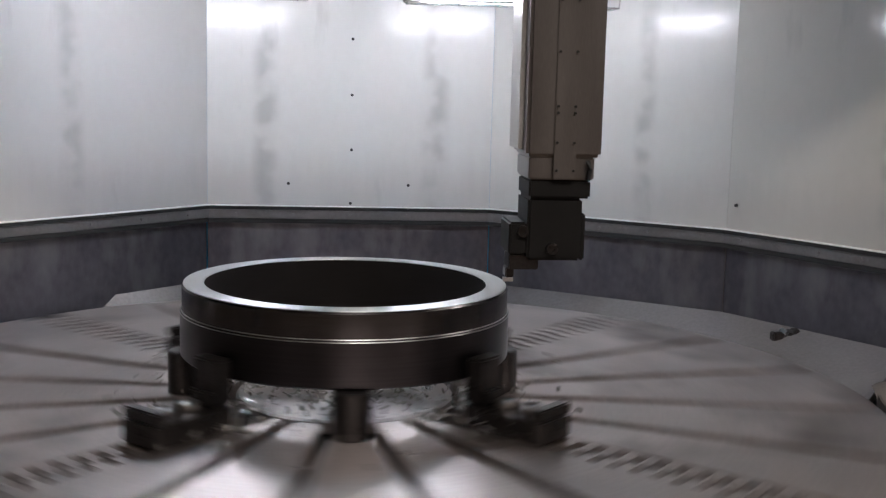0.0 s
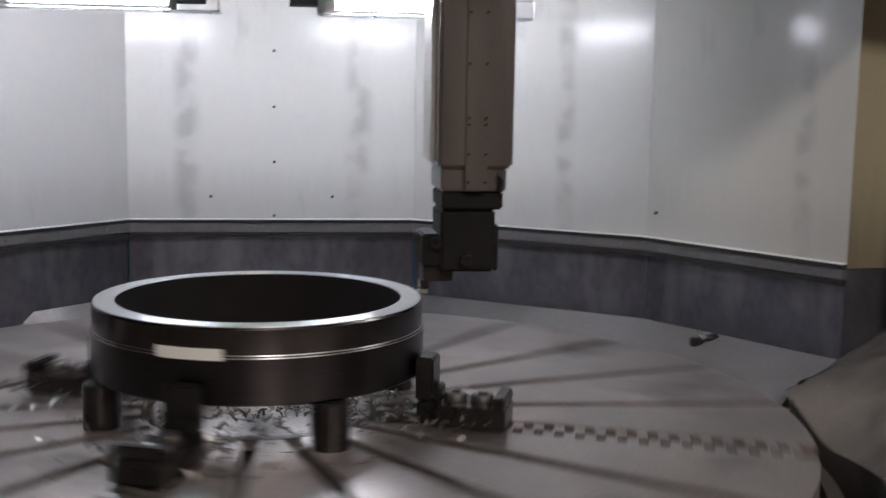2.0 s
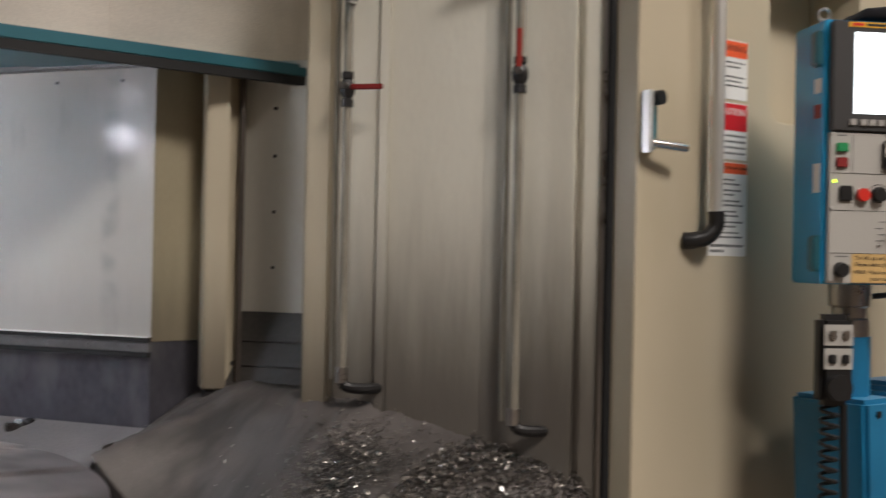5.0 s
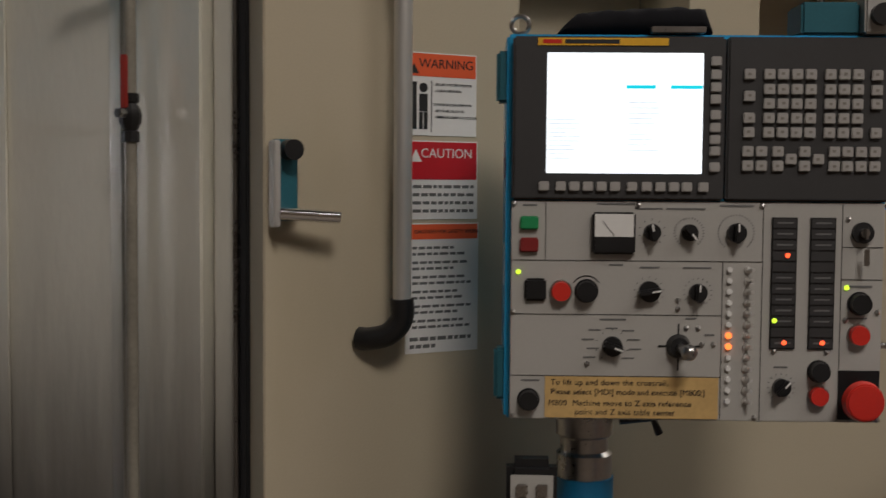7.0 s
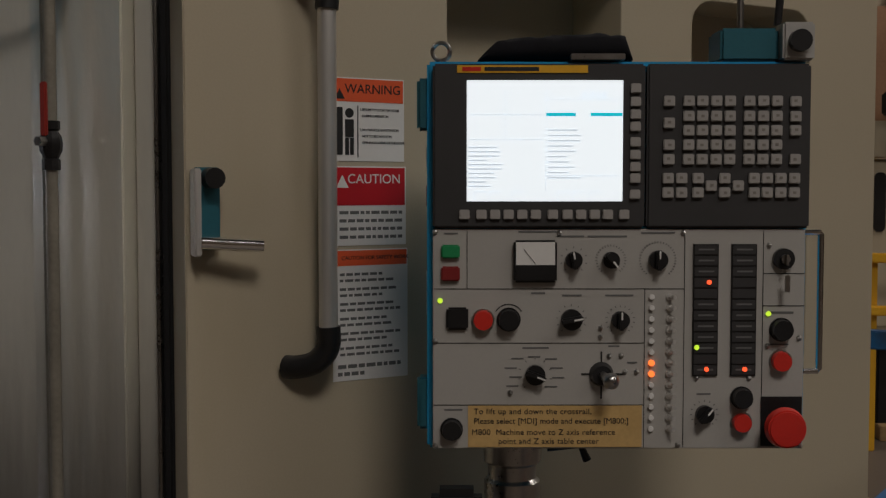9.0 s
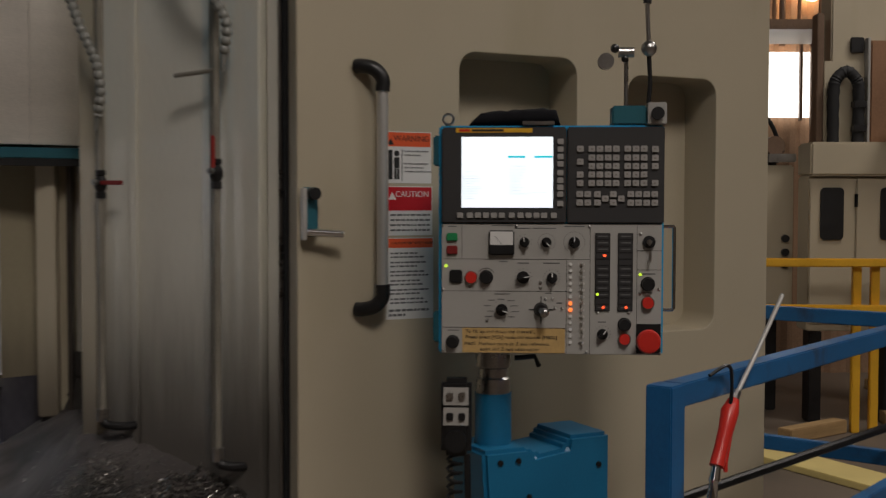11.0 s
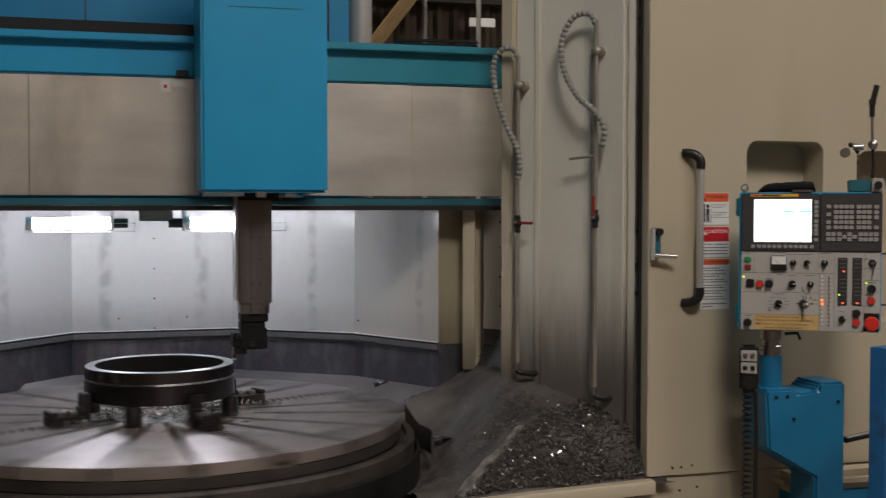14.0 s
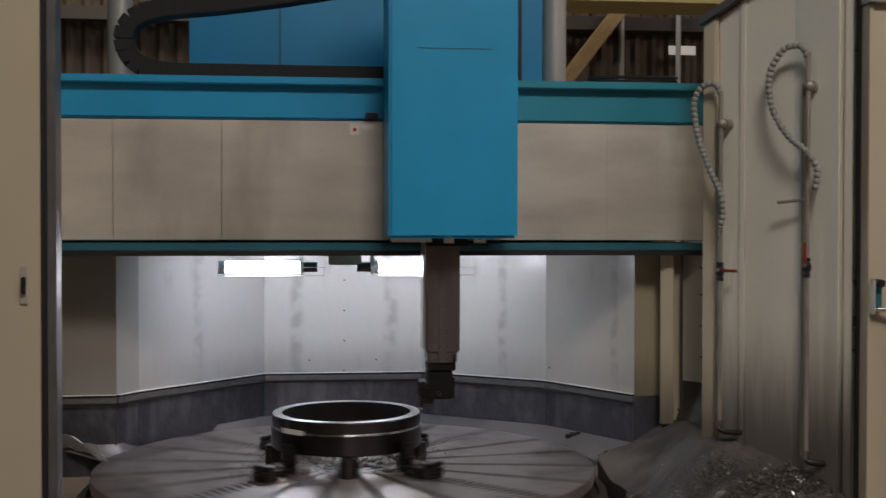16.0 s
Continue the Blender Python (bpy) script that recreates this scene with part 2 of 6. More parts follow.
INK = mat("black_ink", (0.012, 0.012, 0.012), 0.6, 0, 0.1, 20, 200, 0)
BROWN_INK = mat("faded_key_ink", (0.21, 0.19, 0.17), 0.6, 0, 0.1, 20, 200, 0)
GREY_INK = mat("grey_ink", (0.13, 0.13, 0.13), 0.6, 0, 0.1, 20, 200, 0)
CONCRETE = mat("stained_concrete", (0.125, 0.098, 0.075), 0.55, 0, 0.25, 1.2, 40, 0.1, dirt_shade=(0.07, 0.06, 0.05), dirt_at=0.62, dirt_scale=0.9)
HALL = mat("hall_sheet", (0.10, 0.072, 0.048), 0.55, 0.2, 0.25, 0.8, 30, 0.05)
HALL_DARK = mat("dark_roof_sheet", (0.05, 0.04, 0.032), 0.7, 0, 0.3, 0.8, 30, 0.05)
COPPER = mat("copper_brown_sheet", (0.30, 0.165, 0.095), 0.42, 0.35, 0.2, 2, 60, 0.05)
# tan raised towards orange: the lamps' warm light is partly in this colour
RUSSET = mat("russet_wall_sheet", (0.34, 0.215, 0.135), 0.5, 0.15, 0.25, 1.0, 60, 0.05)
BROWN_STEEL = mat("brown_structural_steel", (0.16, 0.10, 0.065), 0.5, 0.3, 0.25, 2, 60, 0.05)
WOOD = mat("raw_timber", (0.34, 0.22, 0.10), 0.65, 0, 0.25, 6, 60, 0.2, (1, 6, 6))
GALV = mat("galvanised_column", (0.42, 0.41, 0.39), 0.4, 0.3, 0.12, 3, 80, 0.04)
HOSE_GREY = mat("grey_segmented_hose", (0.24, 0.24, 0.22), 0.45, 0, 0.2, 12, 150, 0.05)
VALVE_RED = mat("faded_valve_red", (0.30, 0.03, 0.022), 0.45, 0, 0.2, 20, 150, 0.05)
RED_HOSE = mat("red_air_hose", (0.42, 0.025, 0.02), 0.4, 0, 0.12, 20, 150, 0.03)
TUBE_GLOW = glow("fluorescent_tube", (0.915, 0.925, 1.02), 56.0)
SCREEN_GLOW = glow("lit_screen", (0.88, 0.95, 1.0), 1.35)
SCREEN_BLUE = glow("screen_cyan", (0.0, 0.62, 0.80), 0.9)
SCREEN_INK = glow("screen_grey_text", (0.62, 0.70, 0.78), 1.0)
RED_LED = glow("red_led", (1.0, 0.10, 0.03), 2.5)
ORANGE_LED = glow("orange_led", (1.0, 0.20, 0.04), 2.2)
GREEN_LED = glow("green_led", (0.65, 1.0, 0.05), 1.4)
WINDOW_GLOW = glow("bright_window", (1.0, 0.96, 0.88), 3.2)
SLOT_GLOW = glow("dim_slot_window", (1.0, 0.94, 0.86), 0.22)
WARM_GLOW = glow("warm_lamp_glow", (1.0, 0.62, 0.32), 16.0)


# ---- mesh helpers ----
class Geo:
    def __init__(self):
        self.v, self.f = [], []

    def add(self, vs, fs):
        k = len(self.v)
        self.v += [tuple(p) for p in vs]
        self.f += [tuple(i + k for i in q) for q in fs]
        return self

    def box(self, x0, x1, y0, y1, z0, z1, m=None):
        vs = [Vector((x, y, z)) for z in (z0, z1) for y in (y0, y1) for x in (x0, x1)]
        if m:
            vs = [m @ p for p in vs]
        return self.add(vs, [(0, 2, 3, 1), (4, 5, 7, 6), (0, 1, 5, 4), (2, 6, 7, 3), (0, 4, 6, 2), (1, 3, 7, 5)])

    def cyl(self, a, b, r, n=16, r2=None):
        a, b = Vector(a), Vector(b)
        r2 = r if r2 is None else r2
        q = (b - a).to_track_quat("Z", "Y")
        ring = [q @ Vector((math.cos(i * 2 * math.pi / n), math.sin(i * 2 * math.pi / n), 0)) for i in range(n)]
        vs = [a + p * r for p in ring] + [b + p * r2 for p in ring]
        fs = [(i, (i + 1) % n, n + (i + 1) % n, n + i) for i in range(n)]
        return self.add(vs, fs + [tuple(range(n))[::-1], tuple(range(n, 2 * n))])

    def tube(self, pts, r, n=8):
        pts = [Vector(p) for p in pts]
        up, k = Vector((0.13, 0.31, 0.94)), len(pts)
        vs = []
        for i, p in enumerate(pts):
            d = (pts[min(i + 1, k - 1)] - pts[max(i - 1, 0)]).normalized()
            s = d.cross(up)
            s = s.normalized() if s.length > 1e-3 else Vector((1, 0, 0))
            w = s.cross(d).normalized()
            rr = r[i] if isinstance(r, (list, tuple)) else r
            vs += [p + (s * math.cos(j * 2 * math.pi / n) + w * math.sin(j * 2 * math.pi / n)) * rr for j in range(n)]
        fs = [(i * n + j, i * n + (j + 1) % n, (i + 1) * n + (j + 1) % n, (i + 1) * n + j) for i in range(k - 1) for j in range(n)]
        return self.add(vs, fs + [tuple(range(n))[::-1], tuple(range((k - 1) * n, k * n))])

    def lathe(self, prof, n=96, closed=True):
        k = len(prof)
        vs = [(r * math.cos(i * 2 * math.pi / n), r * math.sin(i * 2 * math.pi / n), z) for i in range(n) for r, z in prof]
        fs = [(i * k + j, ((i + 1) % n) * k + j, ((i + 1) % n) * k + (j + 1) % k, i * k + (j + 1) % k)
              for i in range(n) for j in range(k if closed else k - 1)]
        return self.add(vs, fs)

    def prism(self, poly, z0, z1):
        n = len(poly)
        vs = [(x, y, z0) for x, y in poly] + [(x, y, z1) for x, y in poly]
        return self.add(vs, [tuple(range(n))[::-1], tuple(range(n, 2 * n))] + [(i, (i + 1) % n, n + (i + 1) % n, n + i) for i in range(n)])

    def ball(self, c, r, n=10, flat=1.0):
        c, vs, fs, h = Vector(c), [], [], n // 2
        for i in range(h + 1):
            a = math.pi * i / h
            vs += [c + Vector((math.sin(a) * math.cos(j * 2 * math.pi / n), math.sin(a) * math.sin(j * 2 * math.pi / n), math.cos(a) * flat)) * r for j in range(n)]
        fs = [(i * n + j, (i + 1) * n + j, (i + 1) * n + (j + 1) % n, i * n + (j + 1) % n) for i in range(h) for j in range(n)]
        return self.add(vs, fs)

    def mesh(self, name, material, bev=0.0, smooth=35):
        me = bpy.data.meshes.new(name)
        me.from_pydata(self.v, [], self.f)
        if bev or len(self.f) < 4000:
            bm = bmesh.new()
            bm.from_mesh(me)
            bmesh.ops.remove_doubles(bm, verts=bm.verts, dist=1e-6)
            if bev:
                es = [e for e in bm.edges if len(e.link_faces) == 2 and e.calc_face_angle(0) > 0.6]
                bmesh.ops.bevel(bm, geom=es, offset=bev, segments=2, affect="EDGES", clamp_overlap=True)
            bmesh.ops.recalc_face_normals(bm, faces=bm.faces)
            bm.to_mesh(me)
            bm.free()
        me.materials.append(material)
        me.polygons.foreach_set("use_smooth", [True] * len(me.polygons))
        me.set_sharp_from_angle(angle=radians(smooth))
        return me


def thing(name, label, category, group="", m=None, kind=""):
    ob = new(name)
    ob.empty_display_size = 0.1
    if m is not None:
        ob.matrix_world = m
    return tagged(ob, label, category, group, kind)


def part(name, g, material, parent, label="", bev=0.0, m=None, smooth=35):
    ob = new(name, g.mesh(name, material, bev, smooth))
    ob.parent = parent
    if m is not None:
        ob.matrix_basis = m
    if label:
        ob["label"] = label
    return ob


def solo(name, g, material, label="", category="", group="", bev=0.0, m=None, kind="", smooth=35):
    ob = new(name, g.mesh(name, material, bev, smooth))
    if m is not None:
        ob.matrix_world = m
    return tagged(ob, label, category, group, kind)


def shared(name, me, parent, m, label=""):
    ob = new(name, me)
    ob.parent = parent
    ob.matrix_basis = m
    if label:
        ob["label"] = label
    return ob


def plate(name, outline, holes, thick, material, bev=0.0):
    """A flat plate in the xz plane with holes through it, its front at y = 0."""
    cu = bpy.data.curves.new(name, "CURVE")
    cu.dimensions, cu.fill_mode, cu.extrude, cu.bevel_depth = "2D", "BOTH", thick / 2 - bev, bev
    for poly in (outline, *holes):
        sp = cu.splines.new("POLY")
        sp.points.add(len(poly) - 1)
        for p, (x, z) in zip(sp.points, poly):
            p.co = (x, z, 0, 1)
        sp.use_cyclic_u = True
    tmp = bpy.data.objects.new(name, cu)
    me = bpy.data.meshes.new_from_object(tmp)
    bpy.data.objects.remove(tmp)
    bpy.data.curves.remove(cu)
    me.name = name
    me.transform(pose(0, thick / 2, 0, 90))
    me.materials.clear()
    me.materials.append(material)
    return me


def rounded(x0, x1, z0, z1, r, n=5):
    out = []
    for cx, cz, a0 in ((x1 - r, z1 - r, 0), (x0 + r, z1 - r, 90), (x0 + r, z0 + r, 180), (x1 - r, z0 + r, 270)):
        out += [(cx + r * math.cos(radians(a0 + 90 * i / n)), cz + r * math.sin(radians(a0 + 90 * i / n))) for i in range(n + 1)]
    return out


def words(name, text, size, material, parent, m, label="", spacing=1.0, align="LEFT"):
    cu = bpy.data.curves.new(name, "FONT")
    cu.body, cu.size, cu.extrude, cu.space_character, cu.align_x = text, size, 0.0003, spacing, align
    tmp = bpy.data.objects.new(name, cu)
    me = bpy.data.meshes.new_from_object(tmp)
    bpy.data.objects.remove(tmp)
    me.name = name
    me.transform(pose(0, 0, 0, 90))
    me.materials.clear()
    me.materials.append(material)
    return shared(name, me, parent, m, label)


def smooth_path(pts, n=8):
    """Points along a smooth curve through pts."""
    pts = [Vector(p) for p in pts]
    ext = [2 * pts[0] - pts[1]] + pts + [2 * pts[-1] - pts[-2]]
    out = []
    for i in range(len(pts) - 1):
        a, b, c, d = ext[i:i + 4]
        for j in range(n):
            t = j / n
            out.append(0.5 * ((2 * b) + (c - a) * t + (2 * a - 5 * b + 4 * c - d) * t * t + (3 * b - a - 3 * c + d) * t ** 3))
    return out + [pts[-1]]


# ---- the hall ----
FLOOR = -0.10
AX, AY, TOP = -0.024, 1.40, 0.685          # table axis and height
solo("floor", Geo().box(-9, 16, -9, 12, FLOOR - 0.2, FLOOR), CONCRETE, "stained brown concrete shop floor", "floor", kind="structure")
solo("ceiling", Geo().box(-9, 16, -9, 12, 7.4, 7.6), HALL_DARK, "dark sheet roof of the hall", "ceiling", kind="structure")


def corrugated(name, x0, x1, y, z0, z1, pitch=0.16, depth=0.035, m=None, material=None, label="brown corrugated sheet wall of the hall"):
    g, n = Geo(), int((x1 - x0) / pitch * 4)
    prof = []
    for i in range(n + 1):
        s = i % 4
        prof.append((x0 + i * pitch / 4, y + (depth if s in (1, 2) else 0)))
    vs = [(x, yy, z) for z in (z0, z1) for x, yy in prof]
    g.add(vs, [(i, i + 1, n + 2 + i, n + 1 + i) for i in range(n)])
    k = len(g.v)
    g.box(x0, x1, y + depth + 0.02, y + depth + 0.12, z0, z1)
    return solo(name, g, material or HALL, label, "wall", kind="structure", m=m, smooth=20)


corrugated("wall_north", -9, 16, 7.0, FLOOR, 7.4)
corrugated("wall_south", -9, 16, 0, FLOOR, 7.4, m=pose(7, -8.9, 0, 0, 0, 180))
corrugated("wall_west", -9, 12, 0, FLOOR, 7.4, m=pose(-8.9, 0, 0, 0, 0, 90))
corrugated("wall_east", -12, 9, 0, FLOOR, 7.4, m=pose(15.9, 0, 0, 0, 0, -90))

# ---- enclosure behind the table: folded white sheets on a steel skirt ----
CORNERS = [(-1.62, 1.80), (-1.04, 1.83), (-0.96, 1.95), (-0.415, 2.55), (0.402, 2.55), (0.978, 2.135), (1.28, 1.62)]
WALL_TOP, TRIM_Z, SKIRT_Z = 1.585, 0.918, 0.66


RUNS = {1: (), 2: ((0.36, 0.05),), 3: ((0.165, 0.05), (0.655, 0.055)), 4: ((0.47, 0.04),), 5: ((0.47, 0.04),)}


# Yellowed sheets, with the light's falloff towards the sides put into these tones.
SHADED_TONES = [(0.22, 0.195, 0.165), (0.32, 0.305, 0.29), (0.50, 0.485, 0.475), (0.61, 0.595, 0.575), (0.58, 0.565, 0.54), (0.49, 0.47, 0.435)]


def enclosure_wall(i, p, q):
    p, q = Vector((*p, 0)), Vector((*q, 0))
    d = q - p
    L = d.length
    m = Matrix.Translation(p) @ Matrix.Rotation(math.atan2(d.y, d.x), 4, "Z")
    w = thing("wall_%d" % (i + 1), "white enamelled sheet wall with grey stains above a steel skirt", "wall", m=m, kind="structure")
    e = 0.0003
    part("sheet", Geo().box(e, L - e, 0, 0.03, TRIM_Z, WALL_TOP), white_sheet(RUNS.get(i, ()), SHADED_TONES[i]), w)
    part("skirt", Geo().box(e, L - e, 0.004, 0.03, SKIRT_Z - 0.1, TRIM_Z - 0.038), SKIRT, w, "dull steel skirt with water marks")
    part("trim_rail", Geo().box(0, L, -0.012, 0.03, TRIM_Z - 0.03, TRIM_Z - 0.004), TRIM, w, "pale grey trim rail", bev=0.002)
    part("seal_strip", Geo().box(0, L, -0.016, 0.0, TRIM_Z - 0.0035, TRIM_Z + 0.006).box(0, L, -0.015, 0.0, TRIM_Z - 0.042, TRIM_Z - 0.0305), BLACK_RUBBER, w, "black rubber sealing strips")
    # white strip in place of the highlight along the seal's upper edge
    part("lip", Geo().box(0, L, -0.018, -0.0003, TRIM_Z + 0.0062, TRIM_Z + 0.0085), PAPER, w, "white strip painted as the highlight over the seal")
    part("top_flange", Geo().box(0, L, -0.03, 0.03, WALL_TOP, WALL_TOP + 0.012), TRIM, w)
    me = Geo().cyl((0, 0.002, 0), (0, -0.004, 0), 0.0042, 8).mesh("bolt", TRIM)
    for k in range(5):
        shared("bolt", me, w, pose(L * (k + 0.5) / 5, -0.012, TRIM_Z - 0.017))
    for k in range(3):
        shared("bolt", me, w, pose(L * (k + 0.5) / 3, -0.001, WALL_TOP - 0.03))
    return w


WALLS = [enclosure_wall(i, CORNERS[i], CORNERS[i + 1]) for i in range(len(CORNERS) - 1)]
bolt_me = Geo().cyl((0, 0.002, 0), (0, -0.005, 0), 0.0045, 8).mesh("bolt", DARK_IRON)
back = WALLS[3]
for bx, bz in ((-0.004, 1.405), (-0.004, 1.247), (-0.004, 1.09), (-0.184, 0.99), (0.162, 0.99), (-0.005, 0.935)):
    shared("bolt", bolt_me, back, pose(0.415 + bx, 0, bz))
shared("bolt", bolt_me, WALLS[5], pose(0.03, 0, 0.99))

# ---- right-hand end of the enclosure: recess, pillar and back sheet ----
g = Geo().prism([(1.28, 1.62), (1.53, 1.662), (1.535, 1.70), (1.275, 1.66)], TRIM_Z - 0.004, WALL_TOP)
part("recess_sheet", g, OLD_CREAM, WALLS[5], "yellowed recess sheet", m=WALLS[5].matrix_world.inverted())
part("recess_skirt", Geo().prism([(1.28, 1.622), (1.53, 1.664), (1.535, 1.70), (1.275, 1.66)], 0.30, TRIM_Z - 0.0045), SKIRT, WALLS[5], "dull steel skirt in the recess", m=WALLS[5].matrix_world.inverted())
pillar = thing("pillar", "cream sheet-metal door pillar with rust at the foot", "pillar", m=pose(1.395, 1.57, 0, 0, 0, -20))
part("post", Geo().box(-0.008, 0.05, -0.04, 0.04, 0.80, 1.60), PILLAR_CREAM, pillar, bev=0.004)
part("foot", Geo().box(0.0, 0.035, -0.03, 0.03, 0.76, 0.80), DARK_IRON, pillar, bev=0.003)
part("door_guide", Geo().box(0.078, 0.090, -0.02, 0.03, 0.74, 1.60), BRONZE, pillar, "dark guide channel", bev=0.002)
part("guide_web", Geo().box(0.0505, 0.0775, 0.01, 0.016, 0.74, 1.60), CREAM, pillar, "recessed cream web")
sheet_r = thing("end_sheet", "bolted cream end sheet behind the crossrail", "sheet", m=pose(1.50, 1.60, 0, 0, 0, -56))
part("sheet", Geo().box(0.0, 0.34, 0, 0.02, 0.35, 1.62), DAYLIT_CREAM, sheet_r)
part("kick_plate", Geo().box(0.0, 0.34, -0.012, 0.0, 0.0, 0.25), SOOT, sheet_r, "dark leaning splash plate at the foot", m=pose(0, -0.07, 0.745, -16))
for kz in (0.80, 0.86, 0.92):
    part("plate_rib", Geo().box(0.002, 0.338, -0.006, 0.006, -0.006, 0.006), SOOT, sheet_r, m=pose(0, -0.083 + (kz - 0.745) * 0.287, kz, -16), bev=0.002)
for bz in (1.50, 1.38, 1.24, 1.10):
    shared("bolt", bolt_me, sheet_r, pose(0.10, 0, bz))

# ---- pan round the table, table base ----
solo("table_base", Geo().lathe([(0.5, 0.30), (1.090, 0.30), (1.090, 0.588), (1.080, 0.598), (1.056, 0.598), (1.050, 0.575), (0.5, 0.575)], 96), GUTTER,
     "dark round cast base under the turntable", "machine base", m=pose(AX, AY, 0))
solo("pan", Geo().prism([(-1.6, 0.62), (-0.9, 0.53), (-0.5, 0.35), (-0.02, 0.27), (0.45, 0.35), (0.97, 0.48), (1.4, 0.55), (2.0, 0.62), (2.0, 2.6), (-1.6, 2.6)], 0.26, 0.30), PAN, "oily steel coolant pan below the table", "pan", kind="structure")


def ledge():
    """The sloping sheet between the table's rim and the walls."""
    g, n = Geo(), 120
    inner, outer = [], []
    poly = [Vector((x, y, 0)) for x, y in CORNERS]
    for i in range(n + 1):
        a = radians(2 + 160 * i / n)
        d = Vector((math.cos(a), math.sin(a), 0))
        c = Vector((AX, AY, 0))
        best = max(1.12, 1.12 + 0.24 * (math.degrees(a) - 2) / 9.5) if math.degrees(a) < 90 else 1.30
        for p, q in zip(poly, poly[1:]):
            e = q - p
            den = d.x * -e.y + d.y * e.x
            if abs(den) > 1e-6:
                w = p - c
                t = (w.x * -e.y + w.y * e.x) / den
                s = (d.x * w.y - d.y * w.x) / den
                if 0 <= s <= 1 and t > 0:
                    best = min(best, t)
        inner.append(c + d * 1.085 + Vector((0, 0, 0.655)))
        outer.append(c + d * max(min(best, 1.45), 1.10) + Vector((0, 0, 0.703)))
    g.add(inner + outer, [(i, i + 1, n + 2 + i, n + 1 + i) for i in range(n)])
    k = len(g.v)
    g.add([p - Vector((0, 0, 0.02)) for p in inner + outer], [(n + 1 + i, n + 2 + i, i + 1, i) for i in range(n)])
    return solo("splash_ledge", g, LEDGE, "sloping oily sheet between the table rim and the walls", "ledge", kind="structure")


ledge()

# ---- turntable ----
STEP = radians(18)


def sector(a0, a1, w0, w1, r0, r1, z0, z1):
    """A plate between two radial slots of half widths w0 and w1."""
    def edge(a, w, r, side):
        along = math.sqrt(max(r * r - w * w, 0))
        return (along * math.cos(a) - side * w * math.sin(a), along * math.sin(a) + side * w * math.cos(a))
    outer = []
    b0, b1 = a0 + math.asin(w0 / r1), a1 - math.asin(w1 / r1)
    outer = [(r1 * math.cos(b0 + (b1 - b0) * i / 8), r1 * math.sin(b0 + (b1 - b0) * i / 8)) for i in range(9)]
    c0, c1 = a0 + math.asin(w0 / r0), a1 - math.asin(w1 / r0)
    inner = [(r0 * math.cos(c1 + (c0 - c1) * i / 4), r0 * math.sin(c1 + (c0 - c1) * i / 4)) for i in range(5)]
    return Geo().prism(outer + inner, z0, z1)


table = thing("turntable", "round slotted steel turntable, spinning, oily and worn", "turntable", m=pose(AX, AY, TOP))
part("disc", Geo().lathe([(0.0001, -0.10), (1.020, -0.10), (1.030, -0.09), (1.030, -0.05), (1.025, -0.044), (0.0001, -0.044)], 120), GUTTER, table, "dark disc under the slots")
for i in range(20):
    w0 = 0.036 if i % 5 == 0 else 0.013
    w1 = 0.036 if (i + 1) % 5 == 0 else 0.013
    part("sector", sector(i * STEP, (i + 1) * STEP, w0, w1, 0.225, 1.035, -0.045, 0), TABLE_STEEL, table, bev=0.002)
hub = part("hub", Geo().lathe([(0.0001, -0.024), (0.21, -0.024), (0.21, -0.004), (0.205, 0), (0.07, 0), (0.06, -0.015), (0.0001, -0.015)], 64), TABLE_STEEL, table, "centre plate")
for i in range(4):
    rack = Geo().box(0.36, 1.025, -0.003, 0.003, -0.030, -0.003)
    for k in range(17):
        r = 0.365 + k * 0.038
        rack.box(r, r + 0.019, -0.035, -0.0035, -0.030, -0.002).box(r + 0.014, r + 0.033, 0.0035, 0.035, -0.030, -0.002)
    part("serrated_rack", rack, TABLE_STEEL, table, "toothed clamping rack in a radial slot", m=pose(0, 0, 0, 0, 0, 90 * i))

# jaws: body on the rack, two cap screws, an upright clamping block against the ring
JAWS = []
jaw = thing("chuck_jaw", "dark steel chuck jaw with cap screws clamping the ring", "chuck jaw", "jaws on the turntable", m=pose(AX, AY, TOP))
part("body", Geo().prism([(0.320, -0.034), (0.352, -0.036), (0.362, -0.048), (0.484, -0.048), (0.488, -0.043), (0.488, 0.043), (0.484, 0.048), (0.362, 0.048), (0.352, 0.036), (0.320, 0.034)], 0.001, 0.042), JAW_STEEL, jaw, bev=0.003)
part("clamp_block", Geo().box(0.3165, 0.350, -0.030, 0.030, 0.0425, 0.124), JAW_STEEL, jaw, bev=0.004)
part("wedge_step", Geo().prism([(0.3505, -0.026), (0.362, -0.026), (0.362, 0.026), (0.3505, 0.026)], 0.0425, 0.070), JAW_STEEL, jaw, bev=0.003)
part("end_block", Geo().box(0.464, 0.487, -0.046, 0.046, 0.0425, 0.062), JAW_STEEL, jaw, bev=0.003)
cap_me = Geo().lathe([(0.0001, 0), (0.022, 0), (0.022, 0.009), (0.020, 0.014), (0.016, 0.016), (0.010, 0.016), (0.009, 0.007), (0.0001, 0.007)], 20).mesh("cap_screw", RAM_STEEL)
for r in (0.387, 0.438):
    shared("cap_screw", cap_me, jaw, pose(r, 0, 0.0422), "steel socket cap screw")
JAWS.append(jaw)
for i in range(1, 4):
    JAWS.append(copy_thing(jaw, pose(AX, AY, TOP, 0, 0, 90 * i)))
POSTS = []
post = thing("support_post", "short round steel post carrying the ring", "support", "posts under the ring", m=pose(AX, AY, TOP))
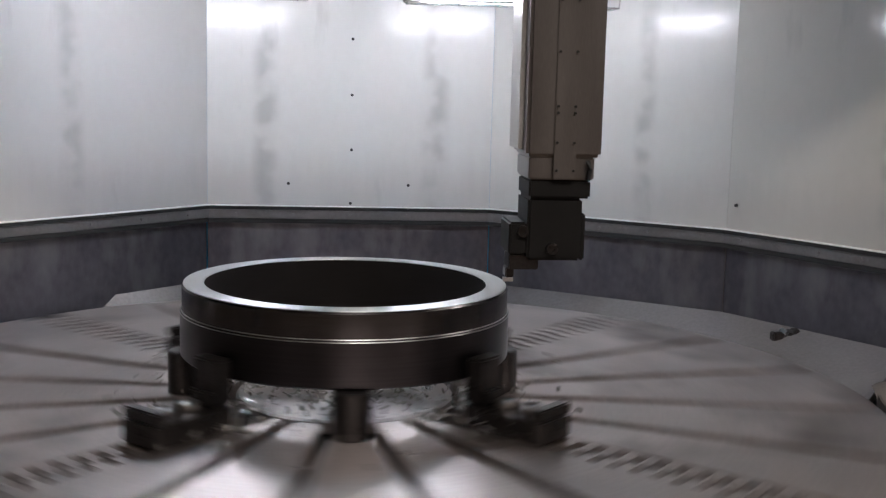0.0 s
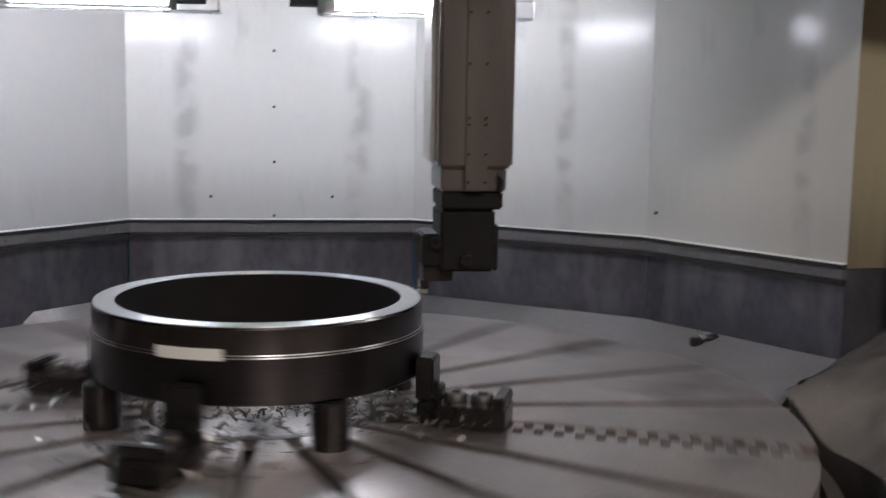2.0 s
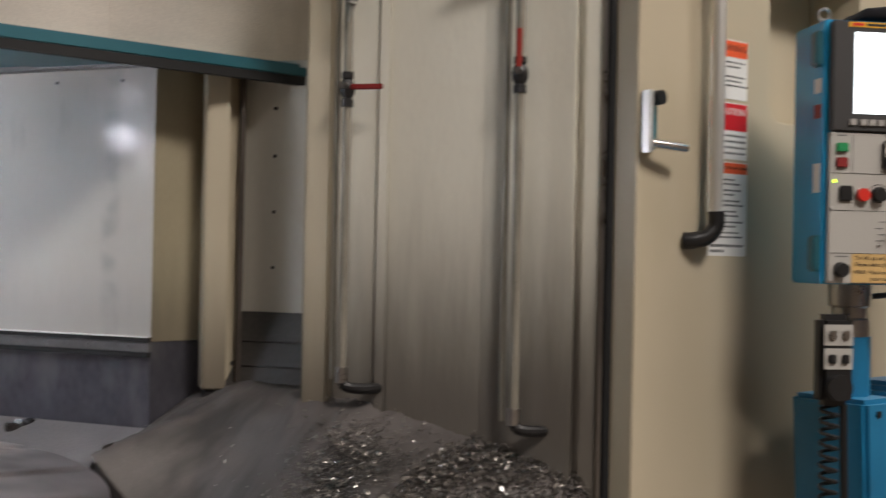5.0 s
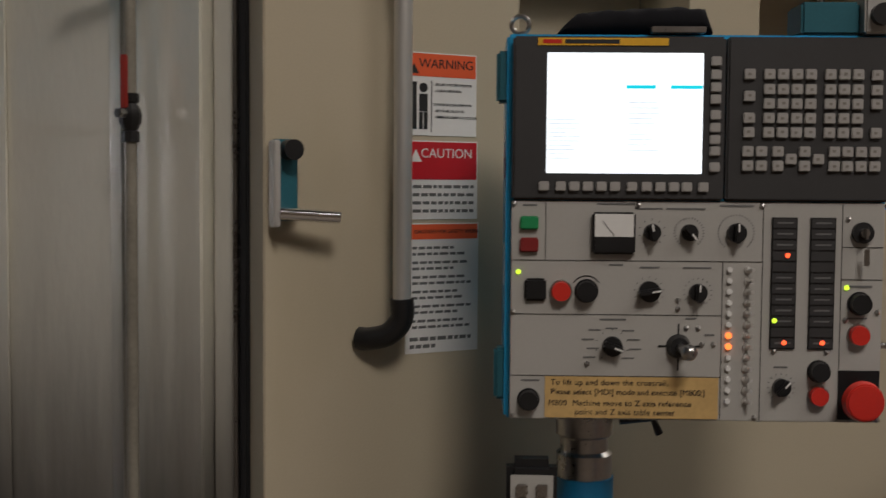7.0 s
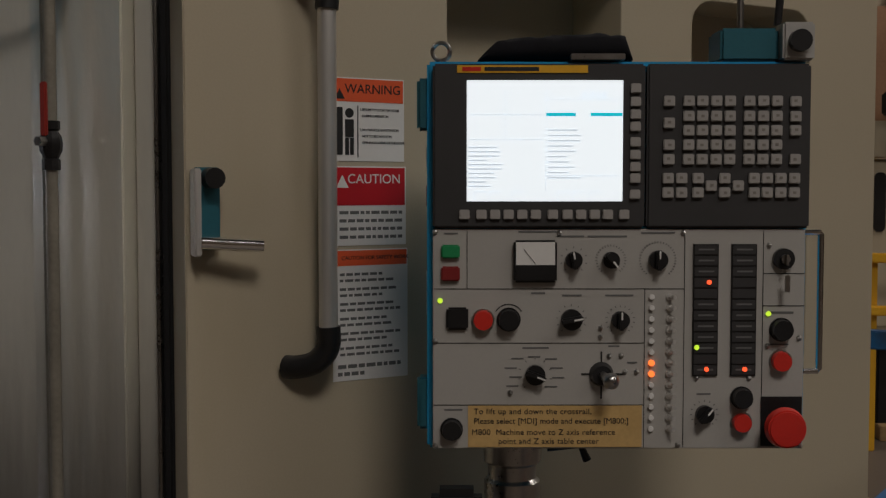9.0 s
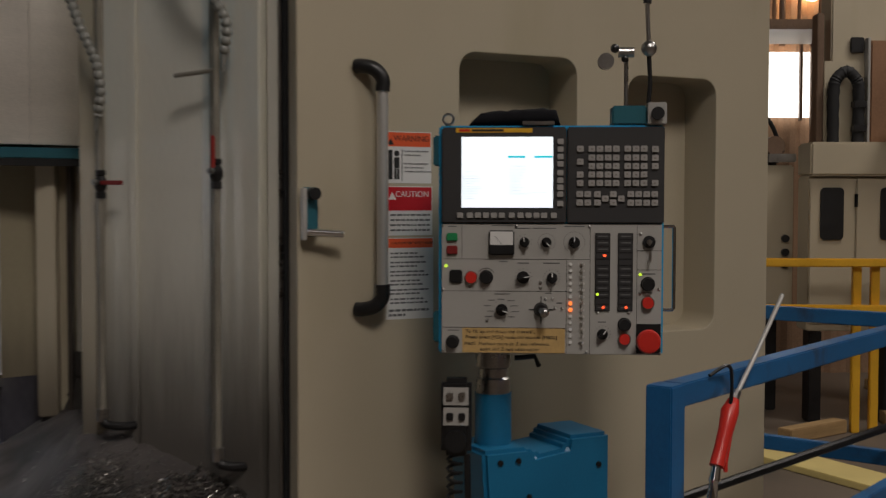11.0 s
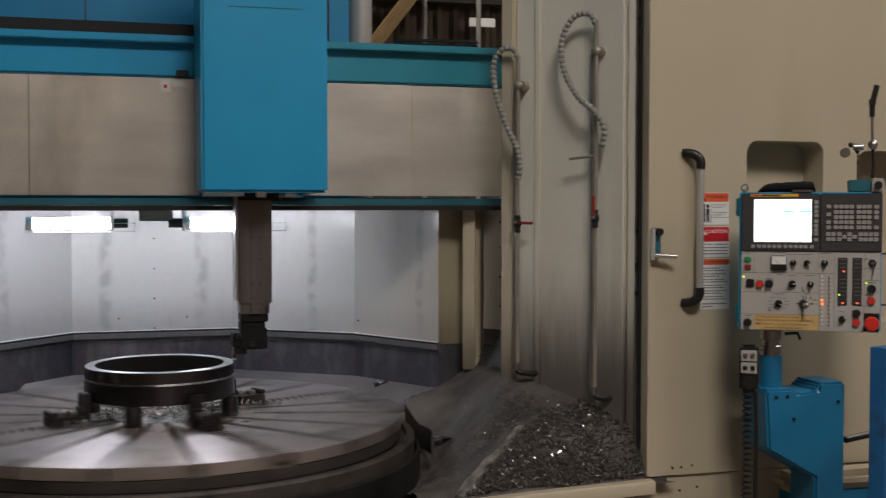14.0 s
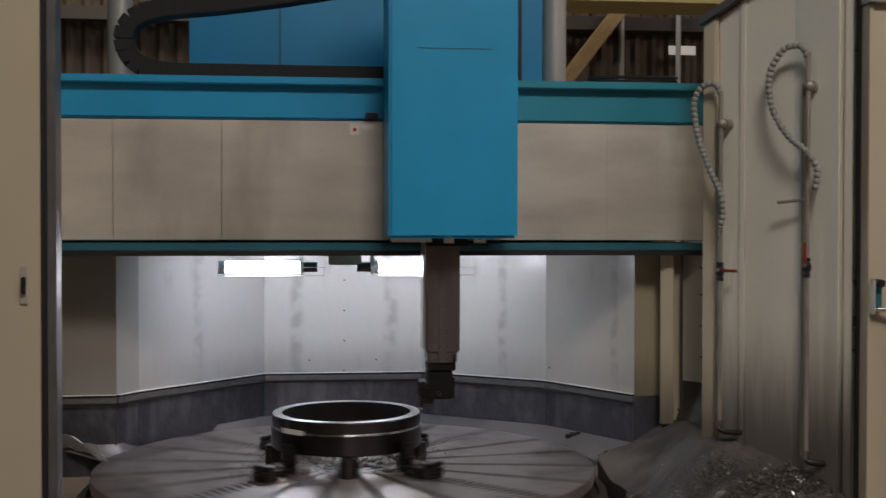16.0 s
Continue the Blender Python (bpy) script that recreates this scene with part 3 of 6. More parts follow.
part("shaft", Geo().lathe([(0.0001, 0.0005), (0.034, 0.0005), (0.034, 0.080), (0.031, 0.083), (0.0001, 0.083)], 28), JAW_STEEL, post, m=pose(0.305, 0, 0))
post.matrix_world = pose(AX, AY, TOP, 0, 0, 45)
POSTS.append(post)
for i in range(1, 4):
    POSTS.append(copy_thing(post, pose(AX, AY, TOP, 0, 0, 45 + 90 * i)))

# the ring being turned
RING_Z = TOP - 0.030
ring = thing("workpiece_ring", "thick dark steel ring with a bright faced top edge, spinning", "steel ring", m=pose(AX, AY, RING_Z))
part("body", Geo().lathe([(0.270, 0.114), (0.311, 0.114), (0.314, 0.117), (0.314, 0.197), (0.3125, 0.199), (0.270, 0.199)], 160), RING_STEEL, ring)
part("upper_band", Geo().lathe([(0.270, 0.1995), (0.3120, 0.1995), (0.3105, 0.201), (0.3105, 0.243), (0.308, 0.2465), (0.271, 0.2465), (0.270, 0.2455)], 160), RING_BAND, ring, "polished upper band")
part("bore", Geo().lathe([(0.2695, 0.115), (0.2695, 0.246), (0.2685, 0.246), (0.2685, 0.115)], 128), RING_BORE, ring, "matte black bore")
part("top_face", Geo().lathe([(0.2688, 0.2467), (0.3078, 0.2467), (0.3074, 0.248), (0.2692, 0.248)], 160), RING_FACE, ring, "bright faced upper edge")
part("chamfer", Geo().lathe([(0.3142, 0.1945), (0.3146, 0.1952), (0.3113, 0.2006), (0.3107, 0.1998)], 160), RING_FACE, ring, "bright turned chamfer")
tape = Geo()
for i in range(10):
    a = radians(-11 + 2.2 * i)
    b = radians(-11 + 2.2 * (i + 1))
    vs = [(0.3156 * math.cos(t), 0.3156 * math.sin(t), z) for t in (a, b) for z in (0.192, 0.212)]
    vs += [(0.3148 * math.cos(t), 0.3148 * math.sin(t), z) for t in (a, b) for z in (0.192, 0.212)]
    tape.add(vs, [(0, 2, 3, 1), (4, 5, 7, 6), (0, 1, 5, 4), (2, 6, 7, 3), (1, 3, 7, 5), (0, 4, 6, 2)])
part("tape_mark", tape, PAPER, ring, "strip of white tape")


def chips(n, place, size, seed):
    """Bent slivers of swarf, scattered by place(rng)."""
    rng, g = random.Random(seed), Geo()
    for _ in range(n):
        c = Vector(place(rng))
        L, w, h = size * rng.uniform(0.5, 1.6), size * rng.uniform(0.15, 0.4), size * rng.uniform(-0.4, 0.6)
        m = Matrix.Translation(c) @ Euler((rng.uniform(-0.7, 0.7), rng.uniform(-0.7, 0.7), rng.uniform(0, 6.28))).to_matrix().to_4x4()
        vs = [m @ Vector(p) for p in ((-L / 2, -w / 2, 0), (-L / 2, w / 2, 0.2 * h), (0, -w / 2, h * 0.6), (0, w / 2, h * 0.8), (L / 2, -w / 2, 0), (L / 2, w / 2, h * 0.3))]
        g.add(vs, [(0, 2, 3, 1), (2, 4, 5, 3)])
    return g


def on_table(rng):
    a, r = rng.uniform(0, 6.283), abs(rng.gauss(0.0, 0.16)) + 0.06
    return (r * math.cos(a), r * math.sin(a), 0.006 + rng.random() ** 2 * 0.018)


def by_jaws(rng):
    a = radians(90 * rng.randrange(4) + rng.gauss(0, 14))
    r = rng.uniform(0.24, 0.46)
    return (r * math.cos(a), r * math.sin(a), 0.006 + rng.random() ** 2 * 0.03)


swarf_a = solo("swarf_heap", chips(700, on_table, 0.017, 3), CHIP_DARK, "dull curled swarf lying under the ring", "swarf", kind="stuff", m=pose(AX, AY, TOP))
swarf_b = solo("swarf_litter", chips(420, by_jaws, 0.020, 4), CHIP, "bright swarf caught round the jaws", "swarf", kind="stuff", m=pose(AX, AY, TOP))

# ---- crossrail, saddle and ram ----
rail = thing("crossrail", "teal crossrail with brushed steel way covers", "crossrail", m=pose(0, 1.55, 0))
part("beam", Geo().box(-2.2, 1.95, 0.03, 0.55, 1.63, 2.13), TEAL_DARK, rail, bev=0.01)
part("upper_beam", Geo().box(-2.2, 0.398, 0.00, 0.50, 2.14, 2.30), TEAL, rail, "teal upper beam", bev=0.008)
part("upper_beam", Geo().box(0.40, 1.95, 0.00, 0.50, 2.14, 2.30), GREEN_TEAL, rail, "greener, darker right part of the teal upper beam", bev=0.008)
part("beam_ledge", Geo().box(-2.2, 0.398, -0.045, 0.06, 2.285, 2.318), TEAL, rail, "ledge along the beam's top", bev=0.004)
part("beam_ledge", Geo().box(0.40, 1.95, -0.045, 0.06, 2.285, 2.318), GREEN_TEAL, rail, "greener, darker ledge along the beam's top", bev=0.004)
part("lower_flange", Geo().box(-2.2, 1.72, -0.085, 0.35, 1.592, 1.610), TEAL_DARK, rail, "thin teal lower flange", bev=0.003)
part("flange_seal", Geo().box(-2.2, 1.70, -0.098, -0.080, 1.556, 1.5775), BLACK_RUBBER, rail, "black seal under the flange")
part("under_cover", Geo().box(-2.2, 1.45, 0.352, 1.12, 1.602, 1.616), TEAL_DARK, rail, "dark sheet closing the beam's underside")
part("flange_edge", Geo().box(-2.2, 1.70, -0.10, -0.085, 1.578, 1.600), TEAL_DARK, rail, bev=0.002)
for x0, x1, dy in ((-2.1, -1.005, 0.016), (-1.005, -0.55, 0.006), (-0.55, 0.16, -0.004), (0.62, 1.13, -0.004), (1.13, 1.366, 0.006), (1.366, 1.72, 0.016)):
    part("way_cover", Geo().box(x0, x1 - 0.002, dy - 0.004, dy + 0.004, 1.622, 2.135), BRUSHED, rail, "brushed steel telescopic cover", bev=0.002)
part("warning_label", Geo().box(-0.005, 0.035, -0.0125, -0.0082, 2.075, 2.125), PAPER, rail, "small white label")
part("red_symbol", Geo().box(0.008, 0.022, -0.0135, -0.0126, 2.092, 2.106), STICKER_RED, rail, "red field of the label")
part("notice_label", Geo().box(0.045, 0.095, -0.0125, -0.0082, 2.098, 2.122), PAPER, rail)
part("notice_label", Geo().box(0.668, 0.684, -0.0125, -0.0082, 2.065, 2.115), PAPER, rail)
part("limit_switch", Geo().box(0.06, 0.115, -0.03, 0.0, 2.142, 2.17), BLACK, rail, "black limit switch", bev=0.003)
saddle = thing("saddle", "large teal ram saddle box on the crossrail", "machine saddle", m=pose(0, 1.15, 0))
part("cover", Geo().box(0.138, 0.662, 0.0, 0.38, 1.632, 3.3), TEAL, saddle, bev=0.012)
part("cover_seam", Geo().box(0.25, 0.55, -0.0015, 0.001, 2.393, 2.3965), TEAL_DARK, saddle, "joint line in the cover")
part("lower_plate", Geo().box(0.15, 0.31, -0.004, 0.12, 1.617, 1.631), STEEL, saddle, "steel bottom plate")
part("edge_clip", Geo().box(0.36, 0.40, -0.012, 0.02, 1.612, 1.634), STEEL, saddle, "bright clip under the cover", bev=0.002)
part("edge_clip", Geo().box(0.48, 0.53, -0.008, 0.01, 1.613, 1.628), STEEL, saddle, "bright clip under the cover", bev=0.002)
part("wiper", Geo().box(0.305, 0.468, 0.10, 0.28, 1.60, 1.632), BLACK_RUBBER, saddle, "black wiper round the ram")
ram = thing("ram", "grey steel ram carrying a black tool block", "machine ram", m=pose(0.376, 1.40, 0))
part("column", Geo().box(-0.071, 0.071, -0.08, 0.08, 1.153, 1.62), RAM_STEEL, ram, bev=0.006)
part("side_strip", Geo().box(-0.081, -0.0715, -0.04, 0.07, 1.165, 1.62), GALV, ram, "pale strip on the ram's side")
part("wear_plate", Geo().box(-0.020, 0.022, -0.084, -0.0805, 1.112, 1.62), RAM_STEEL, ram, "narrow middle plate", bev=0.001)
screw_me = Geo().cyl((0, 0, 0), (0, -0.004, 0), 0.0025, 8).mesh("screw", INK)
for sz in (1.50, 1.44, 1.347, 1.247, 1.235, 1.180, 1.128):
    for sx in (-0.015, 0.017):
        shared("screw", screw_me, ram, pose(sx, -0.084, sz))
part("nose", Geo().box(-0.064, 0.060, -0.072, 0.072, 1.110, 1.153), RAM_STEEL, ram, "stepped ram nose", bev=0.003)
part("tool_flange", Geo().box(-0.062, 0.055, -0.07, 0.06, 1.075, 1.110), TOOL_BLACK, ram, "black flange", bev=0.004)
part("tool_block", Geo().box(-0.062, 0.042, -0.066, 0.06, 0.956, 1.0748), TOOL_BLACK, ram, "black tool block", bev=0.005)
part("side_block", Geo().box(-0.096, -0.0622, -0.062, 0.05, 0.965, 1.028), TOOL_BLACK, ram, "black side block", bev=0.004)
part("keeper", Geo().box(0.0422, 0.052, -0.05, 0.03, 0.955, 1.045), TOOL_BLACK, ram, bev=0.003)
for sx, sy, sz in ((-0.070, -0.062, 1.011), (-0.014, -0.066, 0.979)):
    part("clamp_screw", Geo().lathe([(0.0001, 0), (0.0115, 0), (0.0115, 0.007), (0.0105, 0.008), (0.006, 0.008), (0.006, 0.003), (0.0001, 0.003)], 16), JAW_STEEL, ram, "dark clamp screw", m=pose(sx, sy, sz, 90))
part("tool_holder", Geo().box(-0.092, -0.035, -0.045, 0.02, 0.935, 0.964).box(-0.094, -0.078, -0.02, 0.02, 0.915, 0.9349), JAW_STEEL, ram, "turning tool holder", bev=0.002)
part("insert", Geo().box(-0.0985, -0.0795, -0.024, -0.010, 0.908, 0.9149), STEEL, ram, "cutting insert")
part("hook", Geo().tube([(0.047, -0.078, 1.145), (0.047, -0.09, 1.13), (0.047, -0.078, 1.112)], 0.005, 8), BLACK, ram)

# ---- work lights under the crossrail ----
for name_x, a, b, brk in ((0, -0.585, -0.215, -0.16), (1, 0.105, 0.475, 0.09)):
    lamp = thing("work_light", "caged fluorescent work light, switched on", "work light", "work lights under the crossrail", m=pose(0, 1.80, 1.497))
    part("tube", Geo().cyl((a + 0.03, 0, 0), (b, 0, 0), 0.026, 16), TUBE_GLOW, lamp, "bright glowing tube")
    part("end_cap", Geo().cyl((a, 0, 0), (a + 0.03, 0, 0), 0.03, 14), GALV, lamp)
    inner_end = b if name_x == 0 else a
    sgn = 1 if name_x == 0 else -1
    part("socket", Geo().cyl((inner_end, 0, 0), (inner_end + sgn * 0.07, 0, 0), 0.022, 12), BLACK, lamp, "black lamp socket")
    part("clip", Geo().box(inner_end - 0.008, inner_end + 0.008, -0.03, 0.03, -0.036, 0.06), GALV, lamp, "clamp clip", bev=0.002)
    cage = Geo()
    for yy, zz in ((-0.034, -0.038), (0.034, -0.038), (-0.04, 0.0)):
        cage.tube([(a, yy, zz), (b + 0.10, yy, zz)], 0.0018, 5)
    for k in range(5):
        x = a + (b + 0.10 - a) * k / 4
        cage.tube([(x, -0.034, -0.038), (x, 0.034, -0.038)], 0.0018, 5).tube([(x, -0.034, -0.038), (x, -0.042, 0.0)], 0.0018, 5)
    part("cage", cage, STEEL, lamp, "wire guard")
lb = thing("lamp_bracket", "grey sheet bracket between the work lights", "bracket", m=pose(-0.02, 1.81, 1.54))
part("box", Geo().box(-0.075, 0.075, -0.03, 0.05, -0.034, 0.065), PIPE, lb, bev=0.004)
part("arm", Geo().box(-0.14, 0.14, -0.012, 0.012, 0.02, 0.036), PIPE, lb)

# ---- right-hand wall with coolant pipes ----
RW = pose(1.893, 0.665, 0, 0, 0, 128)      # x runs along the wall, y points into the machine


def top_at(s):
    return 2.47 + 0.46 * (0.80 - s)


wall_r = thing("wall_right", "worn cream sheet wall with folded ribs, grime and painted shade at the foot", "wall", m=RW, kind="structure")


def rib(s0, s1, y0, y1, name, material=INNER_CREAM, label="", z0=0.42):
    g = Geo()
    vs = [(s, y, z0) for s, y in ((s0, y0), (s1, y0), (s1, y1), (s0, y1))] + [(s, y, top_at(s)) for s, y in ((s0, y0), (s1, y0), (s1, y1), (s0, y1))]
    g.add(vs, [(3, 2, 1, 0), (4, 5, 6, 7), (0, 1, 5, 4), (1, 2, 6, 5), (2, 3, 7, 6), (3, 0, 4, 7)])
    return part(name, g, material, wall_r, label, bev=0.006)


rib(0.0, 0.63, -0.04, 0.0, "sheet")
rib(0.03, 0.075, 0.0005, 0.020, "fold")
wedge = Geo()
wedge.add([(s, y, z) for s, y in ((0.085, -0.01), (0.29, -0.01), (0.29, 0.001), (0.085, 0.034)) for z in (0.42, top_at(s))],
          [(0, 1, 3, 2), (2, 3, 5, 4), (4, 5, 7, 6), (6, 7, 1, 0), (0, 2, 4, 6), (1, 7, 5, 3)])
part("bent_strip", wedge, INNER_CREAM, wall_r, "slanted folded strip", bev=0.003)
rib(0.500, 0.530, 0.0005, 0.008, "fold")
rib(0.002, 0.022, -0.02, 0.030, "edge_seal", BLACK_RUBBER, "black door seal along the front edge")
rib(0.0225, 0.0295, -0.02, 0.034, "edge_strip", STEEL, "bright worn edge strip")
rib(0.6305, 0.695, -0.045, 0.022, "end_post", PILLAR_CREAM, "square cream end post", 0.70)
cap = Geo()
cap.add([(s, y, top_at(s) + z) for s in (-0.02, 0.70) for y in (-0.05, 0.045) for z in (0.001, 0.03)],
        [(0, 1, 3, 2), (4, 6, 7, 5), (0, 4, 5, 1), (2, 3, 7, 6), (0, 2, 6, 4), (1, 5, 7, 3)])
part("cap_rail", cap, TRIM, wall_r, "dark cap rail on the upper edge")


def coolant_pipe(s, z0, z1, hose, lever_rod, red_up):
    """A riser on the wall with a stop valve, a wall fitting and a segmented hose."""
    t = thing("coolant_pipe", "grey coolant riser with a segmented hose and a red valve handle", "pipe", "coolant pipes on the wall", m=RW @ pose(s, 0, 0))
    part("riser", Geo().cyl((0, 0.055, z0), (0, 0.055, z1), 0.010, 12), PIPE, t)
    part("conduit", Geo().cyl((0.030, 0.032, z0), (0.030, 0.032, z1 - 0.12), 0.006, 10), PIPE, t, "thin parallel conduit")
    part("elbow", Geo().tube(smooth_path([(0, 0.055, z0 + 0.01), (-0.01, 0.055, z0 - 0.012), (-0.05, 0.035, z0 - 0.018), (-0.07, 0.0005, z0 - 0.018)], 4), 0.012, 10), DARK_IRON, t, "dark pipe elbow into the wall")
    part("elbow_nut", Geo().cyl((0, 0.055, z0 - 0.004), (0, 0.055, z0 + 0.03), 0.015, 8), STEEL, t)
    part("wall_fitting", Geo().cyl((-0.005, 0.0005, z1 - 0.13), (-0.005, 0.04, z1 - 0.13), 0.022, 12).ball((-0.005, 0.055, z1 - 0.13), 0.020, 10), PIPE, t, "round wall fitting")
    zv = 1.50 if not red_up else 1.525
    body = part("valve_body", Geo().lathe([(0.0001, -0.040), (0.014, -0.040), (0.014, -0.024), (0.011, -0.022), (0.017, -0.010), (0.018, 0.002), (0.016, 0.012), (0.011, 0.020), (0.014, 0.023), (0.014, 0.036), (0.0001, 0.036)], 8), DARK_IRON, t, "dark stop valve", m=pose(0, 0.055, zv))
    part("stem_nut", Geo().cyl((0, 0.016, 0.004), (0, 0.030, 0.004), 0.008, 6), STEEL, body)
    if red_up:
        part("valve_handle", Geo().box(-0.006, 0.006, 0.066, 0.073, zv + 0.012, zv + 0.095), VALVE_RED, t, "red valve handle along the pipe", bev=0.002)
    else:
        part("valve_handle", Geo().box(-0.085, -0.012, 0.062, 0.070, zv - 0.004, zv + 0.008), DULL_RED, t, "faded red valve handle across the pipe", bev=0.002)
    if lever_rod:
        part("side_rod", Geo().cyl((0, 0.06, 1.785), (0.115, 0.075, 1.775), 0.006, 8), PIPE, t, "short side rod")
    pts = smooth_path([(a, y, z) for a, y, z in hose], 14)
    dense, want = [pts[0]], 0.0
    for p, q in zip(pts, pts[1:]):
        L = (q - p).length
        while want < L:
            dense.append(p.lerp(q, want / L))
            want += 0.0056
        want -= L
    beads = Geo().tube(dense[1:], [(0.0085, 0.0132, 0.0142, 0.0132)[i % 4] for i in range(len(dense) - 1)], 10)
    part("hose", beads, HOSE_GREY, t, "segmented ball-joint hose")
    part("nozzle", Geo().cyl(pts[-1], pts[-1] + (pts[-1] - pts[-3]).normalized() * 0.04, 0.009, 8, 0.004), HOSE_GREY, t, "tapered nozzle")
    return t


coolant_pipe(0.586, 0.86, 2.23, [(0, 0.055, 2.22), (0.025, 0.06, 2.262), (0.08, 0.07, 2.255), (0.112, 0.08, 2.19), (0.085, 0.09, 2.05), (0.03, 0.095, 1.92), (-0.02, 0.09, 1.82), (-0.03, 0.085, 1.74), (-0.015, 0.08, 1.68)], False, False)
coolant_pipe(0.203, 0.788, 2.35, [(0, 0.055, 2.33), (0.03, 0.06, 2.375), (0.10, 0.07, 2.365), (0.15, 0.08, 2.27), (0.13, 0.09, 2.14), (0.06, 0.095, 2.03), (-0.01, 0.09, 1.97), (-0.055, 0.085, 1.90), (-0.045, 0.08, 1.82)], True, True)

# ---- swarf bed in the corner ----
RWI = RW.inverted()


def bearing(x, y):
    return math.degrees(math.atan2(y - AY, x - AX))


def bed_start(x, y):
    """Distance from the table's axis at which the bed begins; it laps over the tapered end of the ledge."""
    b = bearing(x, y)
    if b < 2:
        return 1.19 - 0.085 * max(0.0, min(1.0, (b + 3) / 5))
    return 1.105 + 0.24 * min(b - 2, 11) / 9.5


def bed_rim(x, y):
    """Inner edge of the bed: behind the lip, or spilt up to the table's rim past the lip's end."""
    b = bearing(x, y)
    if b < 2:
        return 1.098 - 0.026 * max(0.0, min(1.0, (b + 5) / 3))
    return max(1.072, bed_start(x, y) - 0.035)


def bed_foot(x, y):
    k = max(0.0, min(1.0, (bearing(x, y) + 7) / 9))
    return 0.600 + 0.092 * k * k * (3 - 2 * k)


def bed_height(x, y):
    rho = math.hypot(x - AX, y - AY)
    wall_gap = (RWI @ Vector((x, y, 0))).y
    start, low = bed_start(x, y), bed_foot(x, y)
    f = max(0.0, min(1.0, (rho - start) / max(0.05, rho - start + max(wall_gap, 1.47 - x, 0))))
    hi = 0.815 - 0.17 * max(0, (1.12 - y) / 0.5)
    h = low + (hi - low) * f ** 1.1 - 0.45 * max(0.0, start - rho)
    edge = y - sill_y(x)
    h = min(h, 0.462 + 0.85 * edge + 0.11 * math.exp(-(max(wall_gap, 0) / 0.16) ** 2) * max(0.0, min(1.0, edge / 0.10)))
    if x < 1.43 and y > divider_y(x):       # lower ground on the table's side of the divider plate
        h -= (0.055 + 0.09 * max(0.0, min(1.0, (1.32 - x) / 0.2))) * min(1.0, (y - divider_y(x)) / 0.06) * min(1.0, (1.43 - x) / 0.1) * max(0.0, min(1.0, (1.42 - y) / 0.25))
    if edge < 0.004:
        return 0.448
    v = Vector((x * 6, y * 6, 0.3))
    return h + 0.012 * noise.noise(v) + 0.007 * noise.noise(v * 4) + 0.004 * noise.noise(v * 11)


def divider_y(x):
    return 0.80 - 0.40 * (1.43 - x) / 0.47


def sill_y(x):
    pts = ((-1.2, 0.60), (-0.9, 0.52), (-0.5, 0.335), (-0.02, 0.255), (0.45, 0.335), (0.97, 0.47), (1.4, 0.545), (1.885, 0.60), (2.2, 0.60))
    for (a, ya), (b, yb) in zip(pts, pts[1:]):
        if a <= x <= b:
            return ya + (yb - ya) * (x - a) / (b - a)
    return 0.6


bed, idx, cell = Geo(), {}, 0.0125
NX, NY = 105, 123
for i in range(NX + 1):
    for j in range(NY + 1):
        x, y = 0.68 + i * cell, 0.34 + j * cell
        rho = math.hypot(x - AX, y - AY)
        start = bed_start(x, y)
        rim = bed_rim(x, y)
        if rim < rho < rim + 0.016:
            x, y = AX + (x - AX) * (rim + 0.017) / rho, AY + (y - AY) * (rim + 0.017) / rho
        if rho > rim and x > 0.90 and (RWI @ Vector((x, y, 0))).y > (-0.03 if y < 1.20 else -0.22) and y > sill_y(x) - 0.035 and y < 1.74:
            idx[i, j] = len(bed.v)
            bed.v.append((x, y, bed_height(x, y)))
for i in range(NX):
    for j in range(NY):
        q = [(i, j), (i + 1, j), (i + 1, j + 1), (i, j + 1)]
        if all(p in idx for p in q):
            bed.f.append(tuple(idx[p] for p in q))
solo("swarf_bed", bed, FINES, "grey bed of metal fines banked against the wall", "swarf", kind="stuff", smooth=60)


def on_bed(cx, cy, sx, sy):
    def place(rng):
        while True:
            x, y = rng.gauss(cx, sx), rng.gauss(cy, sy)
            if math.hypot(x - AX, y - AY) > 1.16 and (RWI @ Vector((x, y, 0))).y > 0.01 and y > sill_y(x) + 0.01 and y < 1.6:
                return (x, y, bed_height(x, y) + 0.004 + 0.012 * rng.random())
    return place


def by_sill(rng):
    while True:
        x = rng.uniform(0.98, 1.87)
        y = sill_y(x) + 0.006 + rng.random() ** 1.5 * 0.31
        if y < divider_y(x) + 0.01 and (RWI @ Vector((x, y, 0))).y > 0.005 and math.hypot(x - AX, y - AY) > 1.16:
            return (x, y, bed_height(x, y) + 0.004 + 0.014 * rng.random())


solo("swarf_scatter", chips(1700, on_bed(1.40, 0.98, 0.08, 0.05), 0.0085, 11), CHIP, "bright chips heaped on the swarf bed", "swarf", kind="stuff")
solo("swarf_drift", chips(8500, by_sill, 0.0105, 12), CHIP_DARK, "dull chips drifted along the sill", "swarf", kind="stuff")
solo("swarf_flakes", chips(900, on_bed(1.45, 0.75, 0.33, 0.25), 0.009, 13), CHIP, "bright loose flakes over the bed", "swarf", kind="stuff")
solo("swarf_strip", chips(2200, by_sill, 0.0105, 14), CHIP, "bright chips along the inner edge of the sill", "swarf", kind="stuff")
solo("swarf_curls", chips(380, by_sill, 0.018, 15), STEEL, "larger bright curls among the chips by the sill", "swarf", kind="stuff")
divider = Geo()
